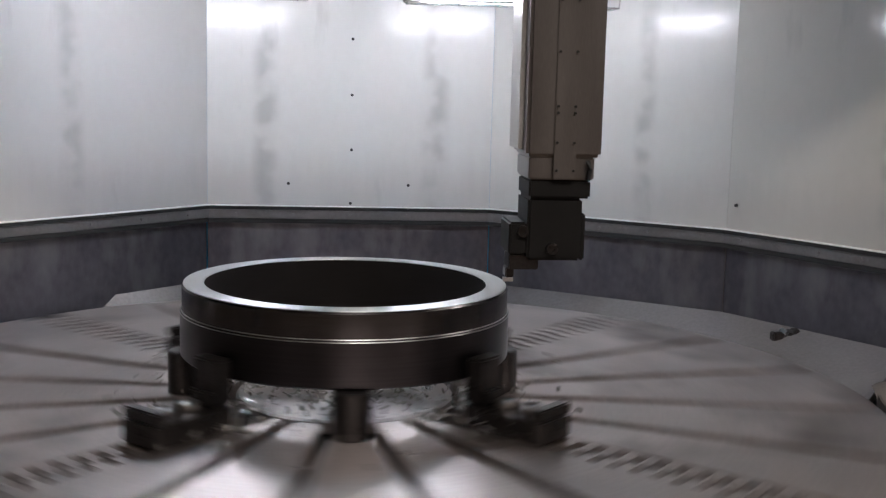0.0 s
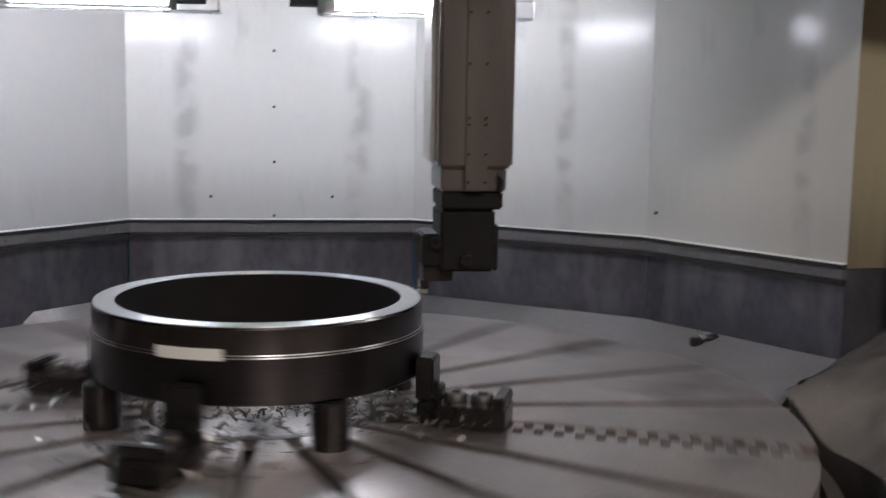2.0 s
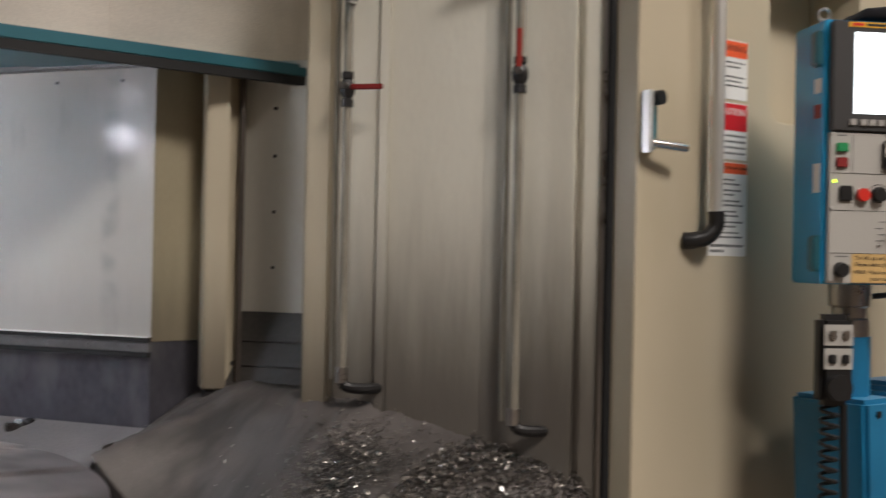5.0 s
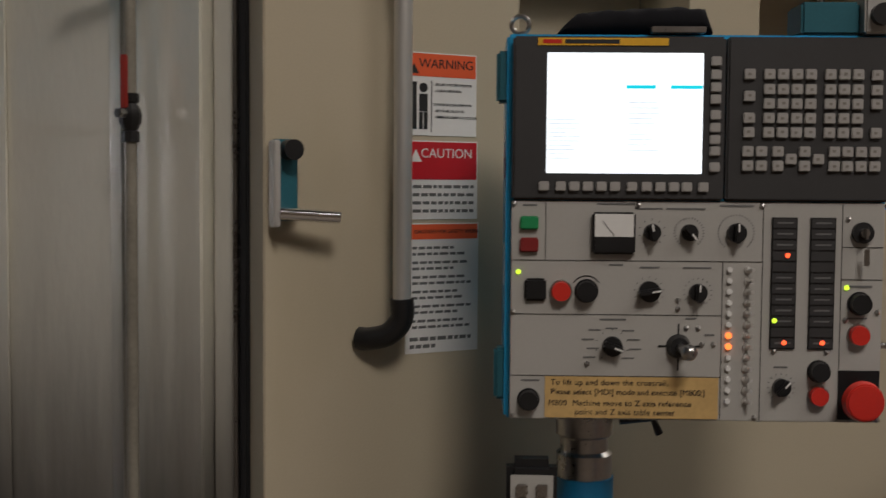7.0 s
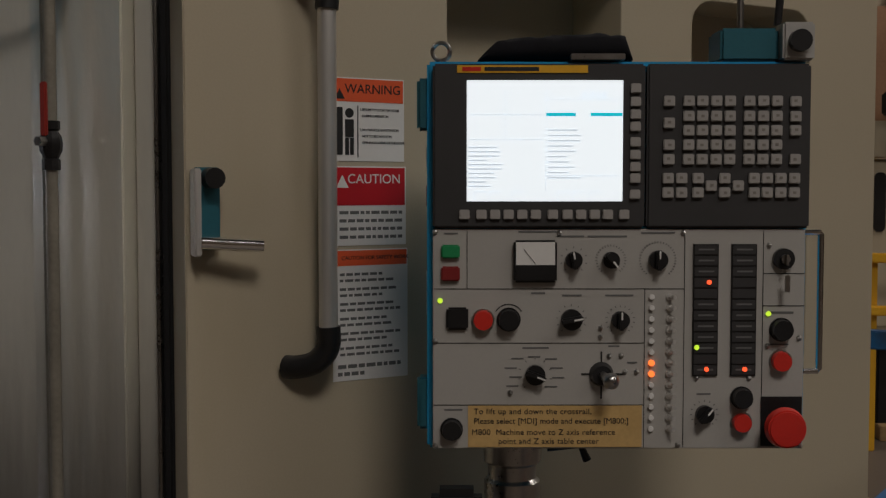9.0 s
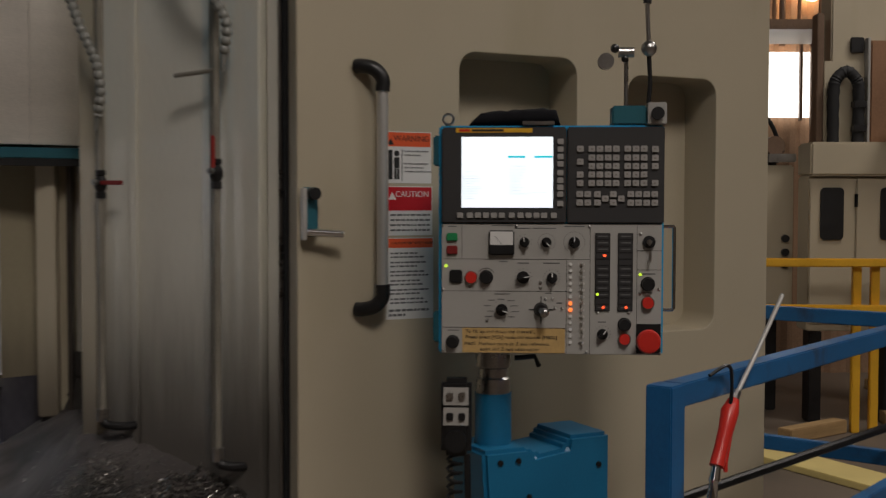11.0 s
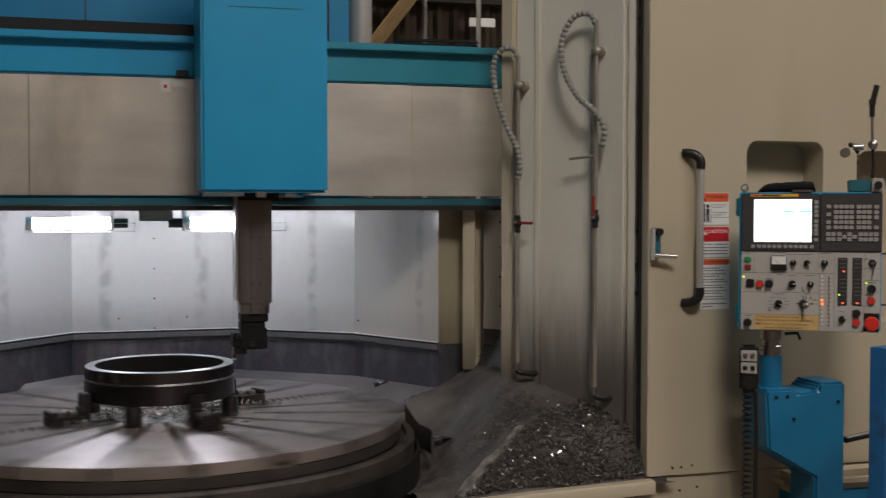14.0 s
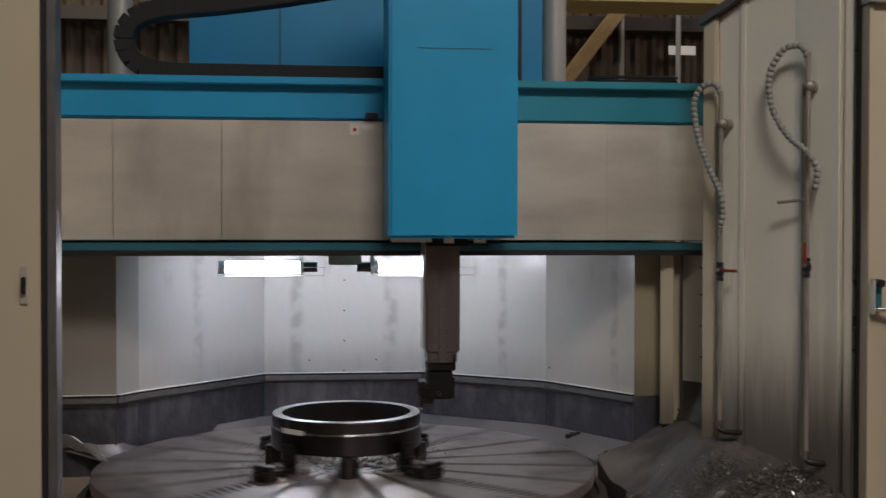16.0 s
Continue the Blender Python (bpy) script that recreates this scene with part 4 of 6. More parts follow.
for k in range(13):
    q = k / 12
    x, y = 1.42 - 0.34 * q, 0.79 - 0.29 * q
    z = bed_height(x, y - 0.01) + 0.014
    divider.v += [(x, y, z), (x - 0.015 - 0.025 * q, y + 0.018 + 0.027 * q, z + 0.006 + 0.004 * math.sin(k * 2.1)), (x - 0.017 - 0.025 * q, y + 0.022 + 0.027 * q, z - 0.16), (x, y + 0.004, z - 0.16)]
for k in range(12):
    divider.f += [(k * 4 + j, k * 4 + 4 + j, k * 4 + 4 + (j + 1) % 4, k * 4 + (j + 1) % 4) for j in range(4)]
divider.f += [(0, 1, 2, 3), (51, 50, 49, 48)]
solo("divider_plate", divider, SCUFFED, "bright worn edge of a divider plate among the swarf", "plate", smooth=40)
rag_g = Geo()
for i in range(9):
    for j in range(7):
        rag_g.v.append((i * 0.011, j * 0.009, 0.012 * noise.noise(Vector((i * 0.6, j * 0.7, 3))) + 0.012))
for i in range(8):
    for j in range(6):
        rag_g.f.append((i * 7 + j, i * 7 + 7 + j, i * 7 + 8 + j, i * 7 + j + 1))
solo("foil_scrap", rag_g, STEEL, "crumpled bright foil scrap on the swarf", "scrap", m=pose(1.165, 1.18, bed_height(1.20, 1.21) + 0.010, 0, 0, 20), smooth=70)
chip_ring = Geo()
for k in range(5):
    a = radians(20 + k * 22)
    chip_ring.box(-0.014, 0.014, -0.012, 0.012, 0, 0.024, pose(0.014 * k - 0.03, 0.008 * (k % 2), 0.004 * k, 20 * k, 35 * k, 50 * k))
solo("metal_scrap", chip_ring, JAW_STEEL, "small dark bent metal scrap on the ledge", "scrap", m=pose(1.07, 1.90, 0.676), bev=0.003)
lip, k = Geo(), 4
for i in range(31):
    b = -19 + 18.5 * i / 30
    r = 1.165 - 0.085 * max(0.0, min(1.0, (b + 15) / 14)) ** 1.3
    c, d = math.cos(radians(b)), math.sin(radians(b))
    top = bed_foot(AX + r * c, AY + r * d) + 0.004
    lip.v += [(q * c, q * d, z) for q, z in ((r, 0.50), (r + 0.006, 0.50), (r + 0.006, top), (r, top))]
lip.f += [(i * k + j, i * k + k + j, i * k + k + (j + 1) % k, i * k + (j + 1) % k) for i in range(30) for j in range(k)] + [(0, 1, 2, 3), (123, 122, 121, 120)]
solo("chute_lip", lip, GUTTER, "dark curved steel lip between the swarf and the turntable", "lip", m=pose(AX, AY, 0), kind="structure")

# ---- sill and front base ----
front, n = Geo(), 40
xs = [-1.2 + 3.09 * i / n for i in range(n + 1)]
prof = ((0.0, 0.452), (0.0, 0.462), (-0.045, 0.462), (-0.05, 0.455), (-0.05, 0.41), (-0.02, 0.405), (-0.02, FLOOR))
k = len(prof)
front.add([(x, sill_y(x) + dy, z) for x in xs for dy, z in prof], [(i * k + j, (i + 1) * k + j, (i + 1) * k + j + 1, i * k + j + 1) for i in range(n) for j in range(k - 1)])
solo("front_sill", front, CREAM, "bowed cream sill and apron under the opening", "sill", kind="structure", smooth=50)
pan_rim = Geo().lathe([(1.100, 0.30), (1.115, 0.30), (1.115, 0.535), (1.100, 0.54)], 96)
solo("gutter_rim", pan_rim, DARK_IRON, "dark gutter rim round the turntable", "gutter", m=pose(AX, AY, 0), kind="structure")

# ---- sliding door on the right ----
DX0, DX1, DY = 1.888, 3.37, 0.60
door = thing("door_1", "cream sliding door with two rounded window recesses", "door", m=pose(0, DY, 0), kind="structure")
hole_a, hole_b = rounded(2.32, 2.69, 1.46, 1.85, 0.05), rounded(2.855, 3.175, 1.075, 1.815, 0.05)
me = plate("panel", [(DX0, 0.47), (DX1, 0.47), (DX1, 2.50), (DX0, 2.50)], [hole_a, hole_b], 0.16, CREAM, 0.003)
shared("panel", me, door, pose(0, 0, 0))
for x0, x1, z0, z1 in ((2.31, 2.70, 1.45, 1.86), (2.845, 3.185, 1.065, 1.825)):
    part("recess_back", Geo().box(x0, x1, 0.145, 0.1595, z0, z1), CREAM, door, "sheet at the back of a recess")
part("top_lip", Geo().box(DX0 - 0.02, DX1 + 0.03, -0.035, 0.12, 2.503, 2.535), GALV, door, "pale folded lip along the top", bev=0.003)
part("end_sheet", Geo().box(DX1 - 0.02, DX1, 0.161, 1.5, FLOOR, 2.50), CREAM, door, "cream sheet at the door's end")
part("door_edge", Geo().box(1.872, DX0 - 0.001, -0.008, 0.09, 0.47, 2.50), CREAM, door, "folded leading edge", bev=0.002)
base_front = thing("machine_base", "cream lower front panel with a teal foot", "machine base", m=pose(0, DY, 0), kind="structure")
part("panel", Geo().box(1.895, DX1, 0.012, 0.08, 0.02, 0.462), CREAM, base_front)
part("foot", Geo().box(2.50, DX1 + 0.40, -0.10, 0.3, FLOOR, 0.385), PED_BLUE, base_front, "blue-green foot beam", bev=0.006)
part("oil_channel", Geo().box(2.45, DX1 + 0.30, -0.13, 0.005, 0.386, 0.466), CREAM, base_front, "rounded cream oil channel", bev=0.03)
for bx, bz in ((1.99, 0.50), (2.03, 0.50), (2.08, 0.505), (2.03, 0.40), (2.11, 0.41)):
    shared("bolt", bolt_me, base_front, pose(bx, 0.0 if bz > 0.462 else 0.012, bz))

lever = thing("door_lever", "chrome cranked door lever with a blue plate", "door handle", m=pose(1.877, DY - 0.003, 1.366))
part("plate", Geo().box(0.006, 0.046, -0.016, -0.0005, 0.0, 0.122), TEAL_DARK, lever, "dark blue backing plate", bev=0.004)
part("arm", Geo().box(0.0, 0.0105, -0.036, -0.012, -0.008, 0.120), ALU, lever, "flat polished arm", bev=0.002)
part("pivot", Geo().cyl((0.030, -0.016, 0.106), (0.030, -0.040, 0.106), 0.0155, 14), BLACK, lever, "black pivot cap")
part("grip", Geo().cyl((0.010, -0.030, 0.012), (0.100, -0.046, 0.006), 0.0095, 14), CHROME, lever, "round chrome grip")

bar = thing("grab_handle", "long brushed grab bar with black elbow ends", "handle", m=pose(2.056, DY, 0))
part("tube", Geo().cyl((0.028, -0.045, 1.225), (0.028, -0.045, 1.748), 0.0145, 16), ALU, bar)
for zc, sg in ((1.225, -1), (1.748, 1)):
    part("elbow", Geo().tube(smooth_path([(0.028, -0.045, zc - sg * 0.02), (0.028, -0.044, zc + sg * 0.012), (0.010, -0.034, zc + sg * 0.036), (-0.014, -0.014, zc + sg * 0.044), (-0.024, -0.0005, zc + sg * 0.044)], 4), 0.0185, 12), BLACK, bar, "black plastic elbow")


# stickers beside the grab bar
def sticker(x0, x1, z0, z1, head, head_mat, title, size, rows, dark_title, seed):
    t = thing("safety_sticker", "white safety sticker with a coloured heading on the door", "sticker", "safety stickers on the door", m=pose(x0, DY, z0))
    w, h = x1 - x0, z1 - z0
    part("sheet", Geo().box(0, w, -0.0012, -0.0002, 0, h), PAPER, t)
    part("heading", Geo().box(0.002, w - 0.002, -0.0018, -0.0013, h - head, h - 0.002), head_mat, t, "coloured heading")
    rng = random.Random(seed)
    if title:
        words("title", title, size, INK if dark_title else PAPER, t, pose(w * 0.56, -0.0021, h - min(head, 0.042) * 0.64), align="CENTER")
    else:
        part("title_bar", Geo().box(0.012, w - 0.008, -0.0021, -0.0019, h - head * 0.72, h - head * 0.3), INK, t)
    for a, b, z, th in rows:
        x = a
        line = Geo()
        while x < b - 0.006:
            L = rng.uniform(0.006, 0.016)
            line.box(x, min(x + L, b), -0.0018, -0.0013, z, z + th)
            x += L + 0.003
        part("text_line", line, GREY_INK, t)
    return t


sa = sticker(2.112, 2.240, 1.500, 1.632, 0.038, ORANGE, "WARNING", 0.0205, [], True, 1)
for z, line in ((0.080, "1. BE SURE TO CLOSE THE DOOR"), (0.070, "    DURING OPERATION"), (0.048, "2. PAY PARTICULAR ATTENTION"), (0.038, "    NOT TO BE CAUGHT IN"), (0.028, "    OPENING/CLOSING OF THE DOOR")):
    words("text_line", line, 0.0058, INK, sa, pose(0.048, -0.0016, z), spacing=0.80)
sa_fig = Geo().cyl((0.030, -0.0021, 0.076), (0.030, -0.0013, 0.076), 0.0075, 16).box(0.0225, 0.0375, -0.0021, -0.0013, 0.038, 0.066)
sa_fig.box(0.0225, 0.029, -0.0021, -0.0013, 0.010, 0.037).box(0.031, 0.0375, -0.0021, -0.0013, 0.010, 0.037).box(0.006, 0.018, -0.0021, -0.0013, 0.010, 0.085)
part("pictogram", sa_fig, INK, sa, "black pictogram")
part("divider", Geo().box(0.044, 0.0455, -0.0020, -0.0013, 0.006, 0.088), INK, sa)
tri = Geo()
tri.add([(0.004, -0.0021, 0.098), (0.022, -0.0021, 0.098), (0.013, -0.0021, 0.114), (0.004, -0.0013, 0.098), (0.022, -0.0013, 0.098), (0.013, -0.0013, 0.114)], [(0, 1, 2), (5, 4, 3), (0, 3, 4, 1), (1, 4, 5, 2), (2, 5, 3, 0)])
part("warning_triangle", tri, INK, sa)
sb = sticker(2.112, 2.243, 1.366, 1.492, 0.062, STICKER_RED, "CAUTION", 0.021, [(0.012, 0.124, z, 0.005) for z in (0.050, 0.037, 0.024, 0.011)], False, 2)
tri2 = Geo()
tri2.add([(0.006, -0.0022, 0.092), (0.028, -0.0022, 0.092), (0.017, -0.0022, 0.112), (0.006, -0.0013, 0.092), (0.028, -0.0013, 0.092), (0.017, -0.0013, 0.112)], [(0, 1, 2), (5, 4, 3), (0, 3, 4, 1), (1, 4, 5, 2), (2, 5, 3, 0)])
part("warning_triangle", tri2, PAPER, sb)
sc_rows = [(0.012, 0.095 + 0.025 * ((i * 7) % 3) / 2, 0.168 - 0.0098 * i - 0.004 * (i // 2), 0.0042) for i in range(12)] + [(0.008, 0.126, 0.020, 0.006), (0.008, 0.06, 0.008, 0.006)]
sticker(2.112, 2.246, 1.150, 1.360, 0.026, ORANGE, "CAUTION FOR SAFETY WORK", 0.0088, sc_rows, True, 3)

# ---- left door edge ----
left = thing("door_2", "cream sliding door standing open at its edge", "door", m=pose(0, DY, 0), kind="structure")
part("panel", Geo().box(-2.9, -1.085, 0.0, 0.10, 0.47, 2.75), CREAM, left, bev=0.003)
part("edge_seal", Geo().box(-1.084, -1.066, -0.004, 0.09, 0.47, 2.75), BLACK_RUBBER, left, "black door seal")
part("edge_strip", Geo().box(-1.065, -1.035, 0.0, 0.09, 0.47, 2.75), TRIM, left, "grey edge profile", bev=0.003)
part("apron", Geo().box(-2.9, -1.04, 0.012, 0.08, FLOOR, 0.468), CREAM, left)
latch = thing("door_latch", "dark recessed latch plate on the door", "latch", m=pose(-1.14, DY, 1.475))
part("plate", Geo().box(-0.013, 0.013, -0.008, -0.0005, -0.065, 0.065), BRUSHED, latch, bev=0.003)
part("catch", Geo().box(-0.007, 0.007, -0.024, -0.008, -0.03, 0.03), DARK_IRON, latch, bev=0.003)
wrap = Geo()
for i in range(13):
    for j in range(9):
        v = Vector((i * 0.35, j * 0.4, 7))
        wrap.v.append((i * 0.024 + 0.02 * noise.noise(v + Vector((9, 0, 0))), 0.02 * j + 0.02 * noise.noise(v), 0.10 * (1 - j / 8) + 0.030 * noise.noise(v * 1.3) - 0.05 * abs(i - 5) / 6))
for i in range(12):
    for j in range(8):
        wrap.f.append((i * 9 + j, i * 9 + 9 + j, i * 9 + 10 + j, i * 9 + j + 1))
solo("plastic_wrap", wrap, PAPER, "crumpled pale plastic wrap beside the table", "plastic wrap", m=pose(-1.32, 1.34, 0.76, 0, 0, -12), smooth=70)

# ---- control panel on its swivel ----
PANEL = pose(2.129, 0.310, 1.0985, 0, 0, -30.1)
K = 0.000769                                # metres for one unit of the panel's layout
panel = thing("control_panel", "machine control panel with a lit screen, keys and knobs", "control panel", m=PANEL)


def lu(a):
    return (a - 765) * K


def lv(b):
    return (795 - b) * K * 1.012


def flat(g, a0, b0, a1, b1, y0, y1):
    return g.box(lu(a0), lu(a1), y0, y1, lv(b1), lv(b0))


part("case", Geo().box(-0.008, lu(1434), 0.012, 0.15, -0.002, lv(112)), TEAL, panel, "teal sheet case", bev=0.004)
for b0, b1 in ((140, 232), (672, 766)):
    part("hinge", Geo().box(-0.022, -0.004, 0.020, 0.05, lv(b1), lv(b0)), TEAL_DARK, panel, "dark blue hinge", bev=0.004)
# dull red: the shade on this side of the case is put into the colour
for b0, b1, mt in ((262, 300, PAPER), (330, 366, DULL_RED), (484, 560, PAPER)):
    part("side_label", Geo().box(-0.0092, -0.0083, 0.024, 0.055, lv(b1), lv(b0)), mt, panel, "small label on the case's side")
screen_unit = part("screen_unit", flat(Geo(), 765, 118, 1140, 404, -0.006, 0.0115), BEZEL, panel, "charcoal screen bezel", bev=0.003)
part("screen", flat(Geo(), 825, 147, 1100, 357, -0.0075, -0.0062), SCREEN_GLOW, screen_unit, "lit white screen")
for nm, a0, b0, a1, b1, mt in (("screen_bar", 965, 203, 1017, 209, SCREEN_BLUE), ("screen_bar", 1043, 203, 1099, 209, SCREEN_BLUE),
                               ("screen_line", 828, 206, 960, 207, SCREEN_INK), ("screen_line", 828, 249, 958, 250, SCREEN_INK), ("screen_line", 893, 165, 894, 249, SCREEN_INK),
                               ("screen_line", 964, 165, 965, 340, SCREEN_INK), ("screen_line", 966, 179, 1099, 180, SCREEN_INK), ("screen_line", 966, 312, 1099, 313, SCREEN_INK)):
    part(nm, flat(Geo(), a0, b0, a1, b1, -0.0080, -0.0076), mt, screen_unit)
rng = random.Random(5)
for i in range(10):
    for a, w in ((828, 62), (968, 60)):
        b = 232 + i * 9.2 if a == 968 else 262 + i * 7.5
        part("screen_text", flat(Geo(), a, b, a + w * rng.uniform(0.5, 1), b + 2.4, -0.0080, -0.0076), SCREEN_INK, screen_unit)
for a in (838, 864, 905, 985, 1012, 1040):
    part("soft_key_field", flat(Geo(), a, 340, a + 22, 341, -0.008, -0.0076).box(lu(a), lu(a + 1), -0.008, -0.0076, lv(355), lv(340)), SCREEN_INK, screen_unit)
words("screen_value", "0.018", 0.0125, SCREEN_INK, screen_unit, pose(lu(1028), -0.0082, lv(178)), spacing=1.2)
part("name_strip", flat(Geo(), 808, 121, 1038, 134, -0.0072, -0.0062), YELLOW, screen_unit, "yellow strip under the top edge")
part("name_bar", flat(Geo(), 817, 124, 850, 131, -0.0076, -0.0073), RED, screen_unit)
part("name_bar", flat(Geo(), 856, 124, 952, 131, -0.0076, -0.0073), INK, screen_unit)
key_unit = part("key_unit", flat(Geo(), 1143, 118, 1432, 404, -0.006, 0.0115), BEZEL, panel, "charcoal keyboard bezel", bev=0.003)
key_me = Geo().box(-0.0076, 0.0076, -0.005, 0, -0.0073, 0.0073).mesh("key", KEY, 0.0012)
soft_me = Geo().box(-0.0070, 0.0070, -0.005, 0, -0.0066, 0.0066).mesh("soft_key", KEY, 0.0012)
for b in (161, 184, 206, 227, 254, 276, 297, 317, 345):
    shared("soft_key", soft_me, screen_unit, pose(lu(1122), -0.006, lv(b)))
for a in (821, 851, 875, 899, 923, 947, 977, 1003, 1027, 1051, 1074, 1103):
    shared("soft_key", soft_me, screen_unit, pose(lu(a), -0.006, lv(380)))
spots = [(1181, b) for b in (183, 221, 259, 284)] + [(a, b) for a in (1215.5, 1239.5, 1264, 1288, 1322, 1346.5, 1370.5) for b in (183, 209, 234, 259, 284)]
spots += [(1403.6, b) for b in (184, 210, 234, 284)] + [(a, b) for a in (1180, 1204, 1233, 1280, 1332, 1355, 1379, 1403) for b in (317, 342)] + [(1256, 330), (1304, 330)]
mark_me = Geo().box(-0.0022, 0.0022, -0.0003, 0.0, -0.0018, 0.0016).mesh("key_mark", BROWN_INK)
for k, (a, b) in enumerate(spots):
    cap = shared("key", key_me, key_unit, pose(lu(a), -0.006, lv(b)))
    shared("key_mark", mark_me, cap, pose(0.0008 * (k % 3 - 1), -0.0052, 0.001 * (k % 2)))
fascia = part("fascia", flat(Geo(), 765, 406, 1427, 795, -0.001, 0.0115), PANEL_GREY, panel, "light grey operating plate", bev=0.001)
for a0, b0, a1, b1 in ((767, 511, 1213, 511), (767, 607, 1142, 607), (767, 717, 1142, 717), (826, 409, 826, 511), (1142.5, 511, 1142.5, 792), (1213, 409, 1213, 792), (1353, 409, 1353, 700), (1353, 484, 1426, 484), (1353, 541, 1426, 541)):
    part("division_line", flat(Geo(), a0 - 0.6, b0 - 0.6, a1 + 0.6, b1 + 0.6, -0.0016, -0.0011), INK, fascia)


def button(a, b, r, material, label, h=0.009, rim=True):
    if rim:
        part("button_rim", Geo().cyl((lu(a), -0.0012, lv(b)), (lu(a), -0.004, lv(b)), (r + 2.5) * K, 20), STEEL if material in (RED,) else BLACK, fascia)
    part("button", Geo().cyl((lu(a), -0.0041 if rim else -0.0012, lv(b)), (lu(a), -0.004 - h, lv(b)), r * K, 20, r * K * 0.93), material, fascia, label)


def knob(a, b, r, turn, ticks, ring_r):
    kn = part("rotary_knob", Geo().cyl((lu(a), -0.0012, lv(b)), (lu(a), -0.010, lv(b)), r * K, 18), BLACK, fascia, "black rotary knob")
    m = Matrix.Translation((lu(a), 0, lv(b))) @ Matrix.Rotation(radians(turn), 4, "Y")
    part("pointer", Geo().box(-0.0045, 0.0045, -0.020, -0.0101, -r * K * 1.05, r * K * 1.05, m), BLACK, kn, bev=0.002)
    part("pointer_mark", Geo().box(-0.0012, 0.0012, -0.0208, -0.0201, 0.002, r * K, m), PAPER, kn)
    g = Geo()
    for i in range(ticks):
        q = radians(-140 + 280 * i / (ticks - 1))
        g.box(-0.0005, 0.0005, -0.0016, -0.0011, ring_r * K, (ring_r + 3.5) * K, Matrix.Translation((lu(a), 0, lv(b))) @ Matrix.Rotation(q, 4, "Y"))
    part("dial_scale", g, GREY_INK, fascia)


part("start_button", flat(Geo(), 780, 433, 813, 457, -0.008, -0.0012), GREEN, fascia, "green push button", bev=0.002)
part("stop_button", flat(Geo(), 780, 471, 813, 497, -0.008, -0.0012), DULL_RED, fascia, "dull red push button", bev=0.002)
meter = part("load_meter", flat(Geo(), 908, 425, 985, 499, -0.012, -0.0012), BLACK, fascia, "black load meter with a white dial", bev=0.003)
part("dial", flat(Geo(), 912, 428, 981, 468, -0.0128, -0.0121), PAPER, meter, "white dial")
part("needle", Geo().box(-0.0004, 0.0004, -0.0134, -0.0129, 0, 0.026, pose(lu(947), 0, lv(467), 0, -38, 0)), INK, meter)
knob(1015.5, 460, 15, -10, 9, 21)
knob(1081.5, 460, 15, 140, 25, 24)
knob(1165, 460, 17, 0, 31, 30)
knob(1012, 565, 19, 80, 11, 24)
knob(1099, 566, 16, 0, 15, 23)
knob(947.5, 663, 18, 110, 9, 27)
knob(1251, 733, 16, 40, 13, 22)
part("push_switch", flat(Geo(), 789, 543, 828, 583, -0.008, -0.0012), BLACK, fascia, "square black push switch", bev=0.003)
button(854.5, 566, 18, RED, "red push button")
button(900, 565, 19, BLACK, "black push button", 0.012)
button(798.5, 760, 18, BLACK, "black push button", 0.012)
button(1317, 704, 18, BLACK, "black push button", 0.012)
button(1317, 748, 17, RED, "red push button")
button(1386, 583, 19, BLACK, "black push button", 0.012)
button(1386, 639, 18, RED, "red push button")
arcs = Geo()
for i in range(9):
    q = radians(-52 + 13 * i)
    arcs.box(-0.0022, 0.0022, -0.0016, -0.0011, 26 * K, 28 * K, Matrix.Translation((lu(900), 0, lv(565))) @ Matrix.Rotation(q, 4, "Y"))
part("dial_scale", arcs, INK, fascia)
joy = part("joystick", Geo().cyl((lu(1066), -0.0012, lv(662)), (lu(1066), -0.014, lv(662)), 22 * K, 20, 17 * K), BLACK, fascia, "black joystick boot")
part("grip", Geo().tube([(lu(1066), -0.014, lv(662)), (lu(1071), -0.035, lv(664))], 0.006, 10).ball((lu(1076), -0.042, lv(666)), 0.0115, 12), STEEL, joy, "steel ball grip")
part("cross_mark", flat(flat(Geo(), 1064.5, 622, 1067.5, 706, -0.0016, -0.0011), 1030, 660.5, 1104, 663.5, -0.0021, -0.0017), INK, fascia)
for a, b in ((1064, 580), (1064, 595), (1080, 629), (1101, 629), (1108, 658), (1129, 658), (903, 695), (769, 411), (769, 603), (769, 790), (990, 412), (1210, 412), (1204, 788), (1419, 598), (1236, 669), (1330, 669), (1363, 434), (1362, 612), (1424, 790)):
    part("indicator_screw", Geo().ball((lu(a), -0.0015, lv(b)), 5 * K, 8), STEEL, fascia)
tog_me = Geo().cyl((0, 0, 0), (0, -0.003, 0), 0.0048, 10).cyl((0, -0.003, 0), (0.0045, -0.014, 0.0005), 0.0022, 8, 0.003).mesh("toggle", ALU)
lamp_me = Geo().cyl((0, 0, 0), (0, -0.004, 0), 0.0038, 10).mesh("pilot_lamp", PAPER)
for i in range(13):
    b = 525 + i * 19.5
    shared("toggle", tog_me, fascia, pose(lu(1187), -0.0011, lv(b)), "small steel toggle switch")
    if i in (6, 7):
        part("pilot_lamp", Geo().cyl((lu(1155), -0.0011, lv(b)), (lu(1155), -0.005, lv(b)), 5.5 * K, 12), ORANGE_LED, fascia, "lit orange pilot lamp")
    else:
        shared("pilot_lamp", lamp_me, fascia, pose(lu(1155), -0.0011, lv(b)))
